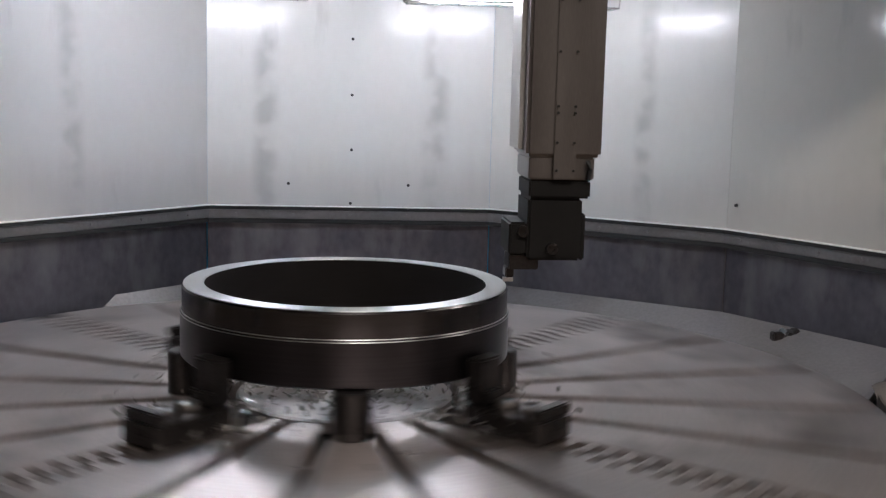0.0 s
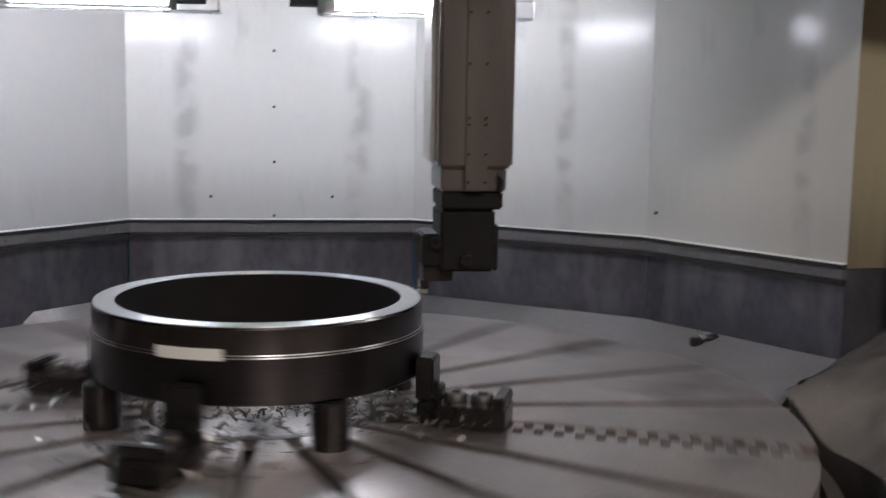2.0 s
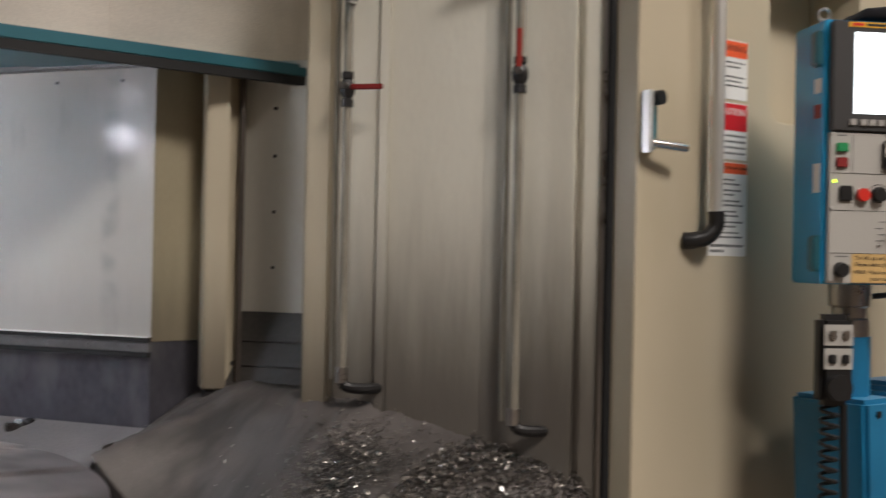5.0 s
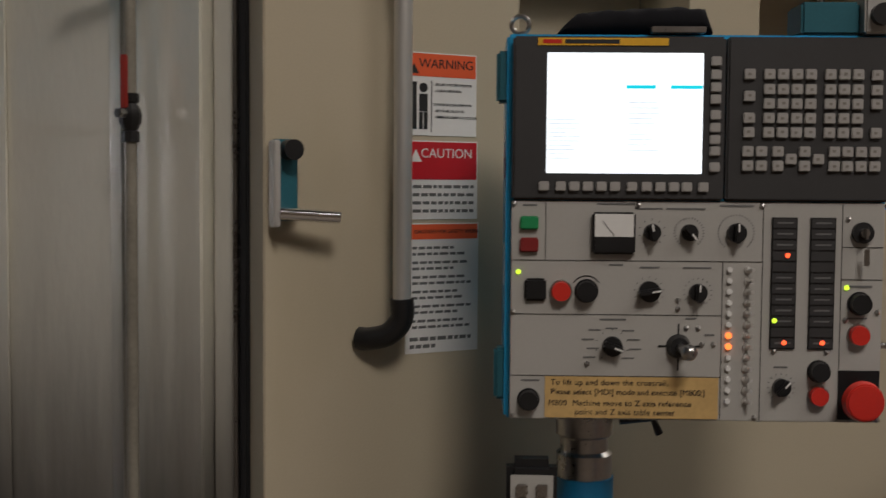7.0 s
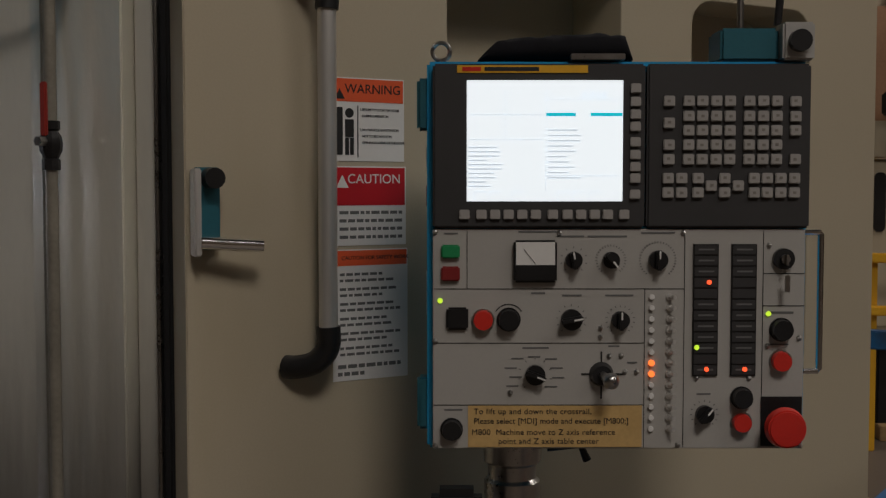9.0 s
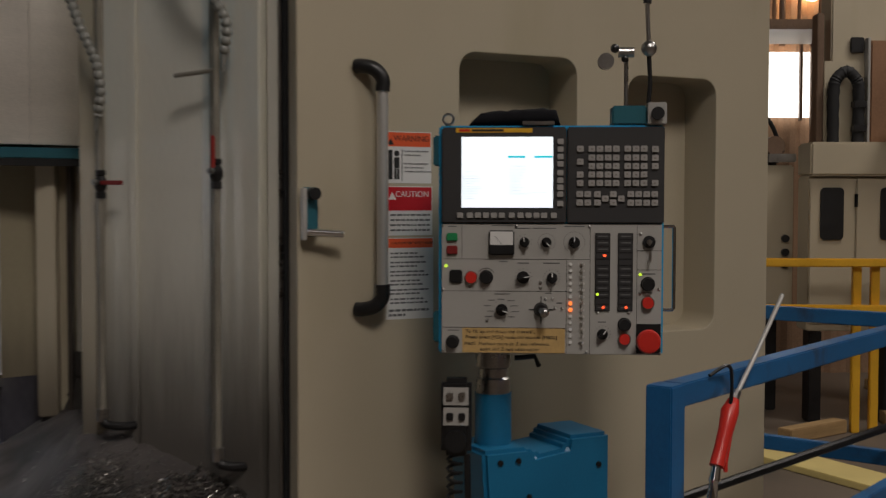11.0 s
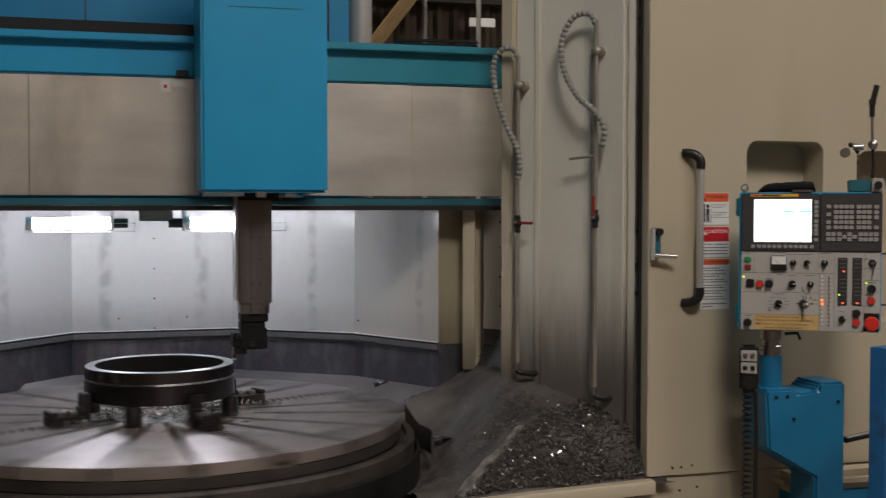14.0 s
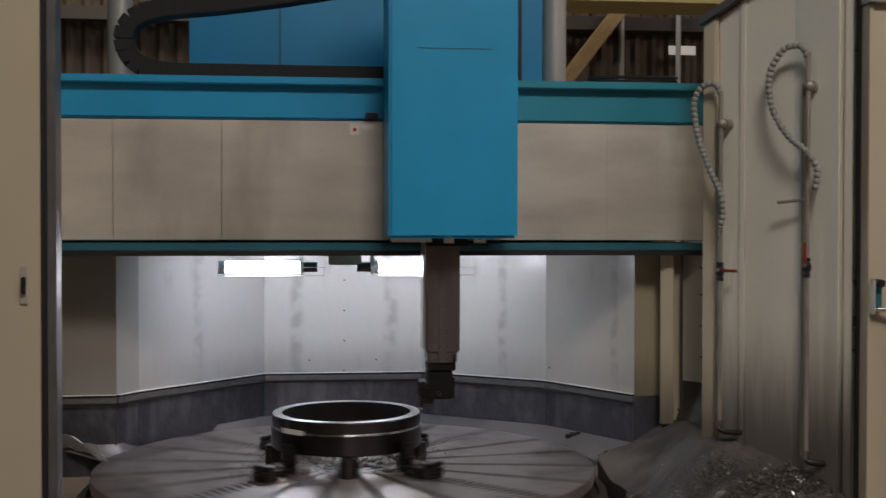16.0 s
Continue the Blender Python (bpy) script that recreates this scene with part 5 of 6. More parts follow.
for a0, a1 in ((1228, 1273), (1296, 1341)):
    st = part("status_display", flat(Geo(), a0, 432, a1, 665, -0.0035, -0.0012), BLACK, fascia, "black column of status fields")
    for i in range(12):
        part("status_field", flat(Geo(), a0 + 2, 434 + i * 19.3, a1 - 2, 450 + i * 19.3, -0.0045, -0.0036), BEZEL, st)
        if i in (0, 1, 2, 5, 6, 7, 8, 9, 11):
            part("status_text", flat(Geo(), a0 + 9, 440 + i * 19.3, a1 - 8, 443 + i * 19.3, -0.0048, -0.0046), GREY_INK, st)
led_me = Geo().cyl((0, 0, 0), (0, -0.002, 0), 0.0032, 10).mesh("led", RED_LED)
for a, b in ((1256, 499), (1253, 653), (1321, 653)):
    shared("led", led_me, fascia, pose(lu(a), -0.0046, lv(b)), "lit red lamp")
gled = Geo().cyl((0, 0, 0), (0, -0.002, 0), 0.0034, 10).mesh("led", GREEN_LED)
for a, b, y in ((778, 532, -0.0012), (1235, 614, -0.0046), (1363, 555, -0.0012)):
    shared("led", gled, fascia, pose(lu(a), y, lv(b)), "lit green lamp")
ks = part("key_switch", Geo().cyl((lu(1388), -0.0012, lv(458)), (lu(1388), -0.008, lv(458)), 19 * K, 20), BLACK, fascia, "key switch")
part("key", Geo().cyl((lu(1388), -0.008, lv(458)), (lu(1388), -0.016, lv(458)), 8 * K, 12).box(lu(1386), lu(1390), -0.024, -0.012, lv(468), lv(450)).box(lu(1385), lu(1394), -0.020, -0.018, lv(515), lv(486)), STEEL, ks, "steel key")
plate_e = part("stop_plate", flat(Geo(), 1352, 702, 1425, 790, -0.003, -0.0012), BLACK, fascia, "black emergency stop plate")
part("stop_mushroom", Geo().cyl((lu(1386), -0.003, lv(751)), (lu(1386), -0.024, lv(751)), 17 * K, 20).cyl((lu(1386), -0.024, lv(751)), (lu(1386), -0.040, lv(751)), 37 * K, 28, 33 * K), RED, plate_e, "red mushroom emergency button", bev=0.002)
for a0, b0, a1, b1 in ((917, 409, 985, 412), (985, 417, 1034, 420), (1040, 417, 1110, 420), (1135, 411, 1195, 414), (940, 517, 965, 520), (995, 521, 1030, 524), (1072, 521, 1122, 524), (925, 614, 972, 617), (785, 724, 818, 727), (785, 412, 810, 415), (1237, 696, 1262, 699), (1366, 551, 1408, 555), (1366, 608, 1400, 611), (1362, 706, 1412, 711), (1078, 611, 1098, 614), (1112, 640, 1130, 643)):
    part("caption_bar", flat(Geo(), a0, b0, a1, b1, -0.0016, -0.0011), GREY_INK, fascia)
for a, b in ((905, 633), (893, 650), (902, 666), (896, 682), (965, 634), (975, 650), (978, 667), (965, 683), (935, 630)):
    part("caption_bar", flat(Geo(), a, b, a + 22, b + 2.5, -0.0016, -0.0011), GREY_INK, fascia)
note = part("tape_note", flat(Geo(), 828, 718, 1139, 792, -0.0022, -0.0012), TAPE, fascia, "strip of tan tape with handwriting")
for text, a, b, sp in (("To lift up and down the crossrail,", 838, 733, 1.06), ("Please select [MDI] mode and execute [M800;]", 838, 750, 1.0),
                       ("M800  Machine move to Z axis reference", 834, 770, 1.05), ("point and Z axis table center", 882, 786, 1.05)):
    words("handwriting", text, 0.0112, INK, note, pose(lu(a), -0.0025, lv(b)), spacing=sp)
part("side_handle", Geo().tube([(lu(1432), 0.03, lv(413)), (lu(1466), 0.03, lv(413)), (lu(1468), 0.03, lv(416)), (lu(1468), 0.03, lv(660)), (lu(1466), 0.03, lv(663)), (lu(1432), 0.03, lv(663))], 0.0045, 10), CHROME, panel, "chrome side handle")
eye = Geo()
eye.tube([(lu(780) + 0.0125 * math.cos(i * math.pi / 8), 0.06, lv(88) + 0.0125 * math.sin(i * math.pi / 8)) for i in range(17)], 0.0032, 8).cyl((lu(780), 0.06, lv(112)), (lu(780), 0.06, lv(104)), 0.008, 10)
part("eye_bolt", eye, STEEL, panel, "steel lifting eye")

# things on top of the panel
bag, shape = Geo(), ((0.0, 0.003), (0.05, 0.017), (0.13, 0.030), (0.30, 0.036), (0.55, 0.038), (0.80, 0.041), (0.93, 0.041), (0.98, 0.033), (1.0, 0.006))
for i in range(25):
    q = i / 24
    (q0, h0), (q1, h1) = next((p, r) for p, r in zip(shape, shape[1:]) if q <= r[0])
    h = h0 + (h1 - h0) * (q - q0) / (q1 - q0)
    for j in range(14):
        a = 2 * math.pi * j / 14
        up = max(-0.12, math.sin(a))
        y = 0.070 + 0.052 * math.copysign(abs(math.cos(a)) ** 0.6, math.cos(a))
        z = h * 0.5 + h * 0.5 * math.copysign(abs(math.sin(a)) ** 0.6, math.sin(a))
        bag.v.append((lu(846) + (lu(1122) - lu(846)) * q, y, max(0.0, z * (1 + 0.14 * noise.noise(Vector((i * 0.45, j * 0.8, 1)))))))
bag.f += [(i * 14 + j, i * 14 + (j + 1) % 14, i * 14 + 14 + (j + 1) % 14, i * 14 + 14 + j) for i in range(24) for j in range(14)]
bag.f += [tuple(range(14))[::-1], tuple(range(24 * 14, 25 * 14))]
solo("cloth_pouch", bag, CLOTH, "black soft cloth pouch lying on the control panel", "pouch", m=PANEL @ pose(0, 0, lv(112) + 0.001), smooth=60)
solo("steel_rule", Geo().box(lu(1008), lu(1104), -0.006, 0.012, 0.0005, 0.009), STEEL, "short bright steel block on the panel", "steel block", m=PANEL @ pose(0, 0, lv(112)), bev=0.001)
stand = thing("indicator_stand", "magnetic indicator stand with jointed steel arms", "indicator stand", m=PANEL @ pose(lu(1345), 0.045, lv(112)))
part("magnet_base", Geo().box(-0.052, 0.028, -0.030, 0.045, 0.0005, 0.046), TEAL_DARK, stand, "dark blue magnet base", bev=0.004)
part("front_block", Geo().box(0.0285, 0.072, -0.048, 0.02, 0.0005, 0.052), GALV, stand, "pale switch block", bev=0.003)
part("switch_knob", Geo().cyl((0.050, -0.048, 0.026), (0.050, -0.060, 0.026), 0.015, 16), BLACK, stand, "black switch knob")
part("post", Geo().cyl((-0.018, 0.0, 0.046), (-0.018, 0.0, 0.178), 0.005, 10), STEEL, stand, "steel post")
part("collar", Geo().cyl((-0.036, 0, 0.172), (0.0, 0, 0.172), 0.012, 12).ball((0.034, -0.004, 0.180), 0.019, 12), STEEL, stand, "clamp joint")
part("dial_gauge", Geo().cyl((-0.066, -0.020, 0.150), (-0.066, 0.004, 0.150), 0.019, 18), STEEL, stand, "small round dial gauge")
part("grip_knob", Geo().ball((-0.045, -0.008, 0.18), 0.011, 10).ball((-0.022, -0.014, 0.155), 0.009, 10), BLACK, stand, "black clamp knobs")
part("lower_arm", Geo().tube([(0.034, 0, 0.178), (0.038, 0, 0.10), (0.034, 0, 0.053)], 0.0055, 10), DARK_IRON, stand, "dark lower arm")
part("upper_arm", Geo().tube([(0.034, 0, 0.185), (0.030, 0, 0.27), (0.030, 0, 0.30)], 0.0052, 10), STEEL, stand, "steel upper arm")
part("head", Geo().cyl((0.030, 0, 0.285), (0.030, 0, 0.33), 0.010, 10).box(0.018, 0.042, -0.012, 0.012, 0.33, 0.352).cyl((0.034, 0, 0.352), (0.046, 0, 0.405), 0.011, 10), BLACK, stand, "black jointed head")

# pedestal
ped = thing("pendant_pedestal", "blue-green cast pedestal with a steel swivel under the panel", "pedestal", m=pose(2.300, 0.370, 0))
part("swivel", Geo().lathe([(0.0001, 0.985), (0.042, 0.985), (0.042, 1.02), (0.036, 1.025), (0.036, 1.045), (0.043, 1.05), (0.043, 1.0975), (0.0001, 1.0975)], 28), STEEL, ped, "turned steel swivel")
part("clamp_lever", Geo().tube([(0.043, -0.03, 1.07), (0.085, -0.055, 1.075), (0.095, -0.06, 1.05)], 0.0065, 8), BLACK, ped, "black clamp lever")
part("column", Geo().cyl((0, 0, 0.86), (0, 0, 0.985), 0.045, 24), PED_BLUE, ped, "round column")
arm = Geo()
outline = ((-0.075, 0.86), (0.05, 0.86), (0.075, 0.838), (0.16, 0.848), (0.165, 0.878), (0.285, 0.878), (0.285, FLOOR), (0.15, FLOOR), (0.15, 0.50), (-0.06, 0.62))
arm.add([(x, y, z) for y in (-0.09, 0.09) for x, z in outline],
        [tuple(range(9, -1, -1)), tuple(range(10, 20))] + [(i, (i + 1) % 10, 10 + (i + 1) % 10, 10 + i) for i in range(10)])
part("arm_casting", arm, PED_BLUE, ped, "blue-green bracket casting", bev=0.010)
for bx, bz in ((-0.03, 0.83), (0.02, 0.83), (0.05, 0.74), (0.25, 0.80)):
    part("bolt", Geo().cyl((bx, -0.09, bz), (bx, -0.095, bz), 0.007, 8), DARK_IRON, ped)
hand = thing("hand_pulse_unit", "black hand control unit with pale switch plates", "hand control", m=pose(2.178, 0.328, 0.87, 0, 0, -31))
part("housing", Geo().box(-0.036, 0.036, -0.025, 0.02, -0.02, 0.165), BLACK, hand, bev=0.012)
for z0 in (0.055, 0.103):
    pl_ = part("switch_plate", Geo().box(-0.030, 0.030, -0.027, -0.0252, z0, z0 + 0.042), PANEL_GREY, hand, "pale switch plate")
    for sx in (-0.014, 0.014):
        part("switch", Geo().box(sx - 0.008, sx + 0.008, -0.033, -0.0272, z0 + 0.012, z0 + 0.030), STEEL if z0 > 0.06 else BLACK, pl_, bev=0.002)
part("hand_wheel", Geo().cyl((0, -0.0255, 0.018), (0, -0.040, 0.018), 0.026, 20), BLACK, hand, "black hand wheel")
coil = Geo().tube([(0.017 * math.cos(i * 0.785) - 0.005, 0.017 * math.sin(i * 0.785), -0.02 - i * 0.0028) for i in range(300)], 0.0042, 5)
part("coiled_cord", coil, BLACK, hand, "black coiled cord")
part("straight_cord", Geo().tube([(0.025, 0.0, -0.02), (0.03, 0.0, -0.2), (0.028, 0.0, -0.9)], 0.008, 8), BLACK, hand)

# ---- blue guard rail with an air gun ----
GR = pose(2.39, -0.20, FLOOR, 0, 0, math.degrees(math.atan2(0.80, 1.71)))
guard = thing("guard_rail", "blue painted square-tube guard rail", "guard rail", m=GR)
TOPR = 1.18
part("top_rail", Geo().box(0.0305, 1.90, -0.025, 0.025, TOPR - 0.05, TOPR), BLUE, guard, bev=0.003)
part("mid_rail", Geo().box(0.0305, 1.83, -0.02, 0.02, 0.66, 0.71), BLUE, guard, bev=0.003)
part("post", Geo().box(-0.03, 0.03, -0.03, 0.03, 0, TOPR), BLUE, guard, bev=0.003)
part("post", Geo().box(1.831, 1.885, -0.03, 0.03, 0, TOPR - 0.0505), BLUE, guard, bev=0.003)
part("return_rail", Geo().box(1.84, 1.89, 0.03, 0.9, TOPR - 0.05, TOPR - 0.001), BLUE, guard, bev=0.003)
part("return_mid_rail", Geo().box(1.84, 1.88, 0.03, 0.9, 0.66, 0.71), BLUE, guard, bev=0.003)
part("return_post", Geo().box(1.84, 1.89, 0.9, 0.95, 0, TOPR), BLUE, guard, bev=0.003)
part("toe_plate", Geo().box(0.031, 1.83, -0.006, 0.006, 0.0, 0.10), BLUE, guard)
gun = thing("air_gun", "red air blow gun with a long steel nozzle", "air gun", m=GR @ pose(0.30, -0.035, 0))
part("nozzle", Geo().tube([(-0.045, 0.0, 1.12), (0.06, -0.008, 1.22), (0.19, -0.01, 1.335)], 0.0055, 8), GALV, gun, "long steel nozzle")
part("nozzle_nut", Geo().cyl((-0.055, 0.0, 1.11), (-0.030, 0.0, 1.134), 0.010, 8), STEEL, gun)
part("grip", Geo().tube([(-0.048, 0.0, 1.118), (-0.068, 0.0, 1.095), (-0.085, 0.0, 1.06), (-0.11, 0.0, 1.02), (-0.132, 0.0, 0.985)], [0.012, 0.020, 0.017, 0.015, 0.016], 12), RED, gun, "red grip")
part("trigger", Geo().tube([(-0.052, 0.0, 1.085), (-0.070, 0.0, 1.03), (-0.088, 0.0, 0.985), (-0.086, 0.0, 0.965)], 0.0055, 8), RED, gun, "red trigger")
part("coupling", Geo().tube([(-0.132, 0, 0.985), (-0.142, 0, 0.955), (-0.144, 0, 0.950), (-0.156, 0, 0.905), (-0.158, 0, 0.90)], [0.010, 0.013, 0.009, 0.013, 0.009], 12), CHROME, gun, "chrome hose coupling")
part("pipe", Geo().tube([(-0.158, 0, 0.90), (-0.21, 0, 0.74), (-0.27, -0.01, 0.55), (-0.30, -0.02, 0.40)], 0.013, 10), DARK_IRON, gun, "dark supply hose")
part("valve", Geo().cyl((-0.24, -0.005, 0.64), (-0.215, -0.005, 0.715), 0.018, 10), DARK_IRON, gun, "dark stop valve")
part("valve_handle", Geo().box(-0.26, -0.19, -0.030, -0.024, 0.655, 0.675), RED, gun, "red valve handle", bev=0.003)
part("hose", Geo().tube(smooth_path([(-0.27, 0.03, 0.915), (-0.22, 0.01, 0.915), (-0.165, -0.03, 0.885), (-0.09, -0.035, 0.79), (-0.045, -0.035, 0.66), (-0.015, -0.035, 0.46), (0.01, -0.04, 0.20), (0.0, -0.06, 0.015), (-0.08, -0.15, 0.012)], 8), 0.0105, 10), RED_HOSE, gun, "red rubber air hose")
part("hose", Geo().tube(smooth_path([(-0.30, -0.02, 0.42), (-0.325, -0.03, 0.3), (-0.34, -0.035, 0.1), (-0.32, -0.1, 0.012), (-0.2, -0.25, 0.012)], 8), 0.0105, 10), RED_HOSE, gun, "red rubber air hose")
bagg = Geo()
for i in range(7):
    for j in range(8):
        v = Vector((i * 0.7, j * 0.6, 2))
        bagg.v.append((0.03 + 0.016 * i + 0.006 * noise.noise(v), -0.03 - 0.018 * math.sin(math.pi * i / 6) + 0.006 * noise.noise(v + Vector((5, 0, 0))), 0.66 - 0.022 * j))
for i in range(6):
    for j in range(7):
        bagg.f.append((i * 8 + j, i * 8 + 8 + j, i * 8 + 9 + j, i * 8 + j + 1))
solo("plastic_bag", bagg, PAPER, "small white plastic bag tied to the guard rail", "bag", m=GR, smooth=70)
wire = solo("wire_loop", Geo().tube(smooth_path([(0.14, -0.03, TOPR + 0.004), (0.20, -0.045, TOPR + 0.02), (0.23, -0.04, TOPR - 0.03), (0.22, -0.035, TOPR - 0.14)], 6), 0.004, 6), BLACK, "black wire hooked over the rail", "wire", m=GR)
solo("steel_bar", Geo().cyl((2.60, 0.30, 0.640), (4.00, 0.615, 0.732), 0.014, 10), DARK_IRON, "long dark bar leaning on the guard rail", "bar")
solo("paper_cup", Geo().lathe([(0.0001, 0), (0.035, 0), (0.048, 0.10), (0.044, 0.10), (0.032, 0.008), (0.0001, 0.008)], 20), PAPER, "white paper cup on the foot beam", "cup", m=pose(2.74, 0.56, 0.201))

# ---- columns, chain and hall steel behind the crossrail ----
for x0, x1 in ((-0.80, 0.42), ):
    t = thing("machine_column", "broad blue machine column behind the crossrail", "machine column", m=pose(0, 2.62, 0))
    part("face", Geo().box(x0, x1, 0.0, 0.6, 0.2, 4.6), COLUMN_BLUE, t, bev=0.01)
    part("panel_joint", Geo().box(-0.34, -0.33, -0.002, 0.0, 2.0, 4.6), TEAL_DARK, t)
t = thing("machine_column", "narrow blue slideway column behind the crossrail", "machine column", m=pose(1.02, 2.75, 0))
part("body", Geo().box(-0.20, 0.06, 0.0, 0.5, 0.2, 4.6), COLUMN_BLUE, t, bev=0.01)
part("slideway", Geo().box(-0.12, -0.06, -0.03, 0.0, 1.8, 4.6), DARK_IRON, t, "dark slideway strip", bev=0.003)
for cx in (1.185, -1.20):
    t = thing("roof_column", "pale round hall column", "column", "hall columns", m=pose(cx, 2.95, 0))
    part("shaft", Geo().cyl((0, 0, FLOOR), (0, 0, 7.3), 0.068, 28), GALV, t)
    part("base_plate", Geo().box(-0.15, 0.15, -0.15, 0.15, FLOOR, FLOOR + 0.03), GALV, t)
t = thing("machine_column", "dark slim guide post behind the crossrail", "machine column", m=pose(-0.78, 2.75, 0))
part("body", Geo().box(-0.03, 0.03, 0, 0.1, 1.8, 4.6), DARK_IRON, t, bev=0.004)
carrier = thing("cable_carrier", "black chain cable carrier looping over the crossrail", "cable carrier")
link = Geo().box(-0.026, 0.026, -0.05, 0.05, -0.041, 0.041).mesh("link", BLACK_RUBBER, 0.003)
cp = smooth_path([(0.13, 1.68, 2.345), (-0.2, 1.68, 2.345), (-0.55, 1.68, 2.346), (-0.80, 1.68, 2.350), (-0.93, 1.68, 2.395), (-0.975, 1.68, 2.49), (-0.93, 1.68, 2.58), (-0.80, 1.68, 2.625), (-0.55, 1.68, 2.655), (-0.25, 1.68, 2.70), (0.10, 1.68, 2.765)], 10)
want = 0.0
for p, q in zip(cp, cp[1:]):
    L = (q - p).length
    ang = math.degrees(math.atan2((q - p).z, (q - p).x))
    while want < L:
        shared("link", link, carrier, Matrix.Translation(p.lerp(q, want / L)) @ pose(0, 0, 0, 0, -ang, 0))
        want += 0.048
    want -= L
solo("spare_hose", Geo().tube([(0.20 * math.cos(a * 0.2), 0.042 * math.sin(a * 0.2), 0.011 + 0.0006 * a) for a in range(36)], 0.008, 8), BLACK, "black hose coil on top of the beam", "hose", m=pose(1.25, 1.557, 2.3165))
crane = thing("crane_girder", "pale yellow overhead crane girder on hangers", "crane girder")
part("web", Geo().box(0.6, 3.2, 5.2, 5.5, 3.435, 3.85), PALE_YELLOW, crane, bev=0.01)
part("flange", Geo().box(0.6, 3.2, 5.1, 5.6, 3.40, 3.434), PALE_YELLOW, crane)
for x in (1.0, 2.8):
    part("hanger", Geo().box(x - 0.06, x + 0.06, 5.3, 5.4, 3.851, 7.4), BROWN_STEEL, crane, "brown steel hanger")
for x, z in ((0, 3.55), (0, 4.1)):
    t = thing("hall_girt", "dark brown horizontal wall girt", "girt", "wall girts")
    part("beam", Geo().box(-8.8, 15.8, 6.84, 6.98, z - 0.06, z + 0.06), HALL_DARK, t)
for x in (2.35, 7.6, -3.0):
    t = thing("knee_brace", "raw timber knee brace on the hall wall", "brace", "timber braces")
    part("brace", Geo().box(-0.5, 0.5, -0.05, 0.05, -0.06, 0.06), WOOD, t, m=pose(x, 6.75, 3.35, 0, -52, 0))
for x in (2.62, 3.15, 9.5):
    t = thing("conduit", "thin pale conduit on the hall wall", "conduit", "conduits")
    part("pipe", Geo().cyl((x, 6.81, FLOOR), (x, 6.81, 7.3), 0.025, 10), GALV, t)
for x0, z0, w, h in ((3.08, 3.28, 0.25, 0.08),):
    solo("window_1", Geo().box(x0, x0 + w, 6.86, 6.88, z0, z0 + h), SLOT_GLOW, "small dim slot window in the hall wall", "window", kind="structure")

# ---- other machines to the right ----
MILL = pose(7.08, 4.14, 0, 0, 0, -27.2)


def far_box(name, u0, u1, y0, y1, z0, z1, material, parent, label="", bev=0.008):
    return part(name, Geo().box(u0, u1, y0, y1, z0, z1), material, parent, label, bev=bev)


mill = thing("boring_mill", "tall cream machining centre with copper-brown covers", "machine tool", m=MILL)
tower = Geo()
tower.add([(0.033, 0, 1.64), (0.627, 0, 1.64), (0.627, 0, 3.27), (0.033, 0, 3.15), (0.033, 0.25, 1.64), (0.627, 0.25, 1.64), (0.627, 0.25, 3.27), (0.033, 0.25, 3.15)],
          [(0, 1, 2, 3), (5, 4, 7, 6), (4, 0, 3, 7), (1, 5, 6, 2), (3, 2, 6, 7), (4, 5, 1, 0)])
part("tower", tower, CREAM, mill, "cream tower with a sloping top", bev=0.012)
hood = Geo()
hood.add([(u, y, z) for y0, y1 in ((-0.02, 0.02),) for u, y, z in ((0.629, y0, 3.26), (1.12, y0 + 0.22, 3.02), (1.12, y0 + 0.22, 2.50), (0.86, y0 + 0.10, 2.62), (0.74, y0 + 0.05, 2.86), (0.629, y0, 2.80),
                                                         (0.629, y1, 3.26), (1.12, y1 + 0.22, 3.02), (1.12, y1 + 0.22, 2.50), (0.86, y1 + 0.10, 2.62), (0.74, y1 + 0.05, 2.86), (0.629, y1, 2.80))],
         [(5, 4, 3, 2, 1, 0), (6, 7, 8, 9, 10, 11)] + [(i, (i + 1) % 6, 6 + (i + 1) % 6, 6 + i) for i in range(6)])
part("hood_side", hood, ALU, mill, "polished side of the hood", bev=0.004)
far_box("shaft_back", 0.629, 1.02, 0.30, 0.34, 0.62, 2.79, COPPER, mill, "copper-brown sheet at the back of the shaft")
far_box("shaft_cheek", 0.475, 0.628, -0.10, -0.002, 0.95, 2.74, COPPER, mill, "copper-brown cheek of the shaft")
far_box("shaft_strip", 0.755, 0.775, -0.06, 0.0, 0.62, 2.66, GALV, mill, "pale vertical guide strip", 0.004)
far_box("shaft_strip", 0.93, 0.945, 0.0, 0.06, 0.62, 2.56, BROWN_STEEL, mill, "brown vertical guide strip", 0.004)
far_box("cover_panel", 0.288, 0.474, -0.08, -0.002, 1.66, 2.60, COPPER, mill, "glossy copper-tinted cover", 0.012)
far_box("panel_edge", 0.268, 0.286, -0.09, -0.002, 1.87, 2.62, GALV, mill, "pale edge strip", 0.003)
far_box("vent_box", 0.167, 0.26, -0.03, -0.001, 2.52, 2.63, BLACK, mill, "dark square vent", 0.006)
far_box("loop_plate", -0.023, 0.266, -0.03, -0.003, 1.875, 2.46, CREAM, mill, "cream plate behind the loop", 0.004)
far_box("side_frame", -0.075, -0.026, -0.03, 0.10, 1.875, 2.80, BROWN_STEEL, mill, "dark frame beside the loop", 0.006)
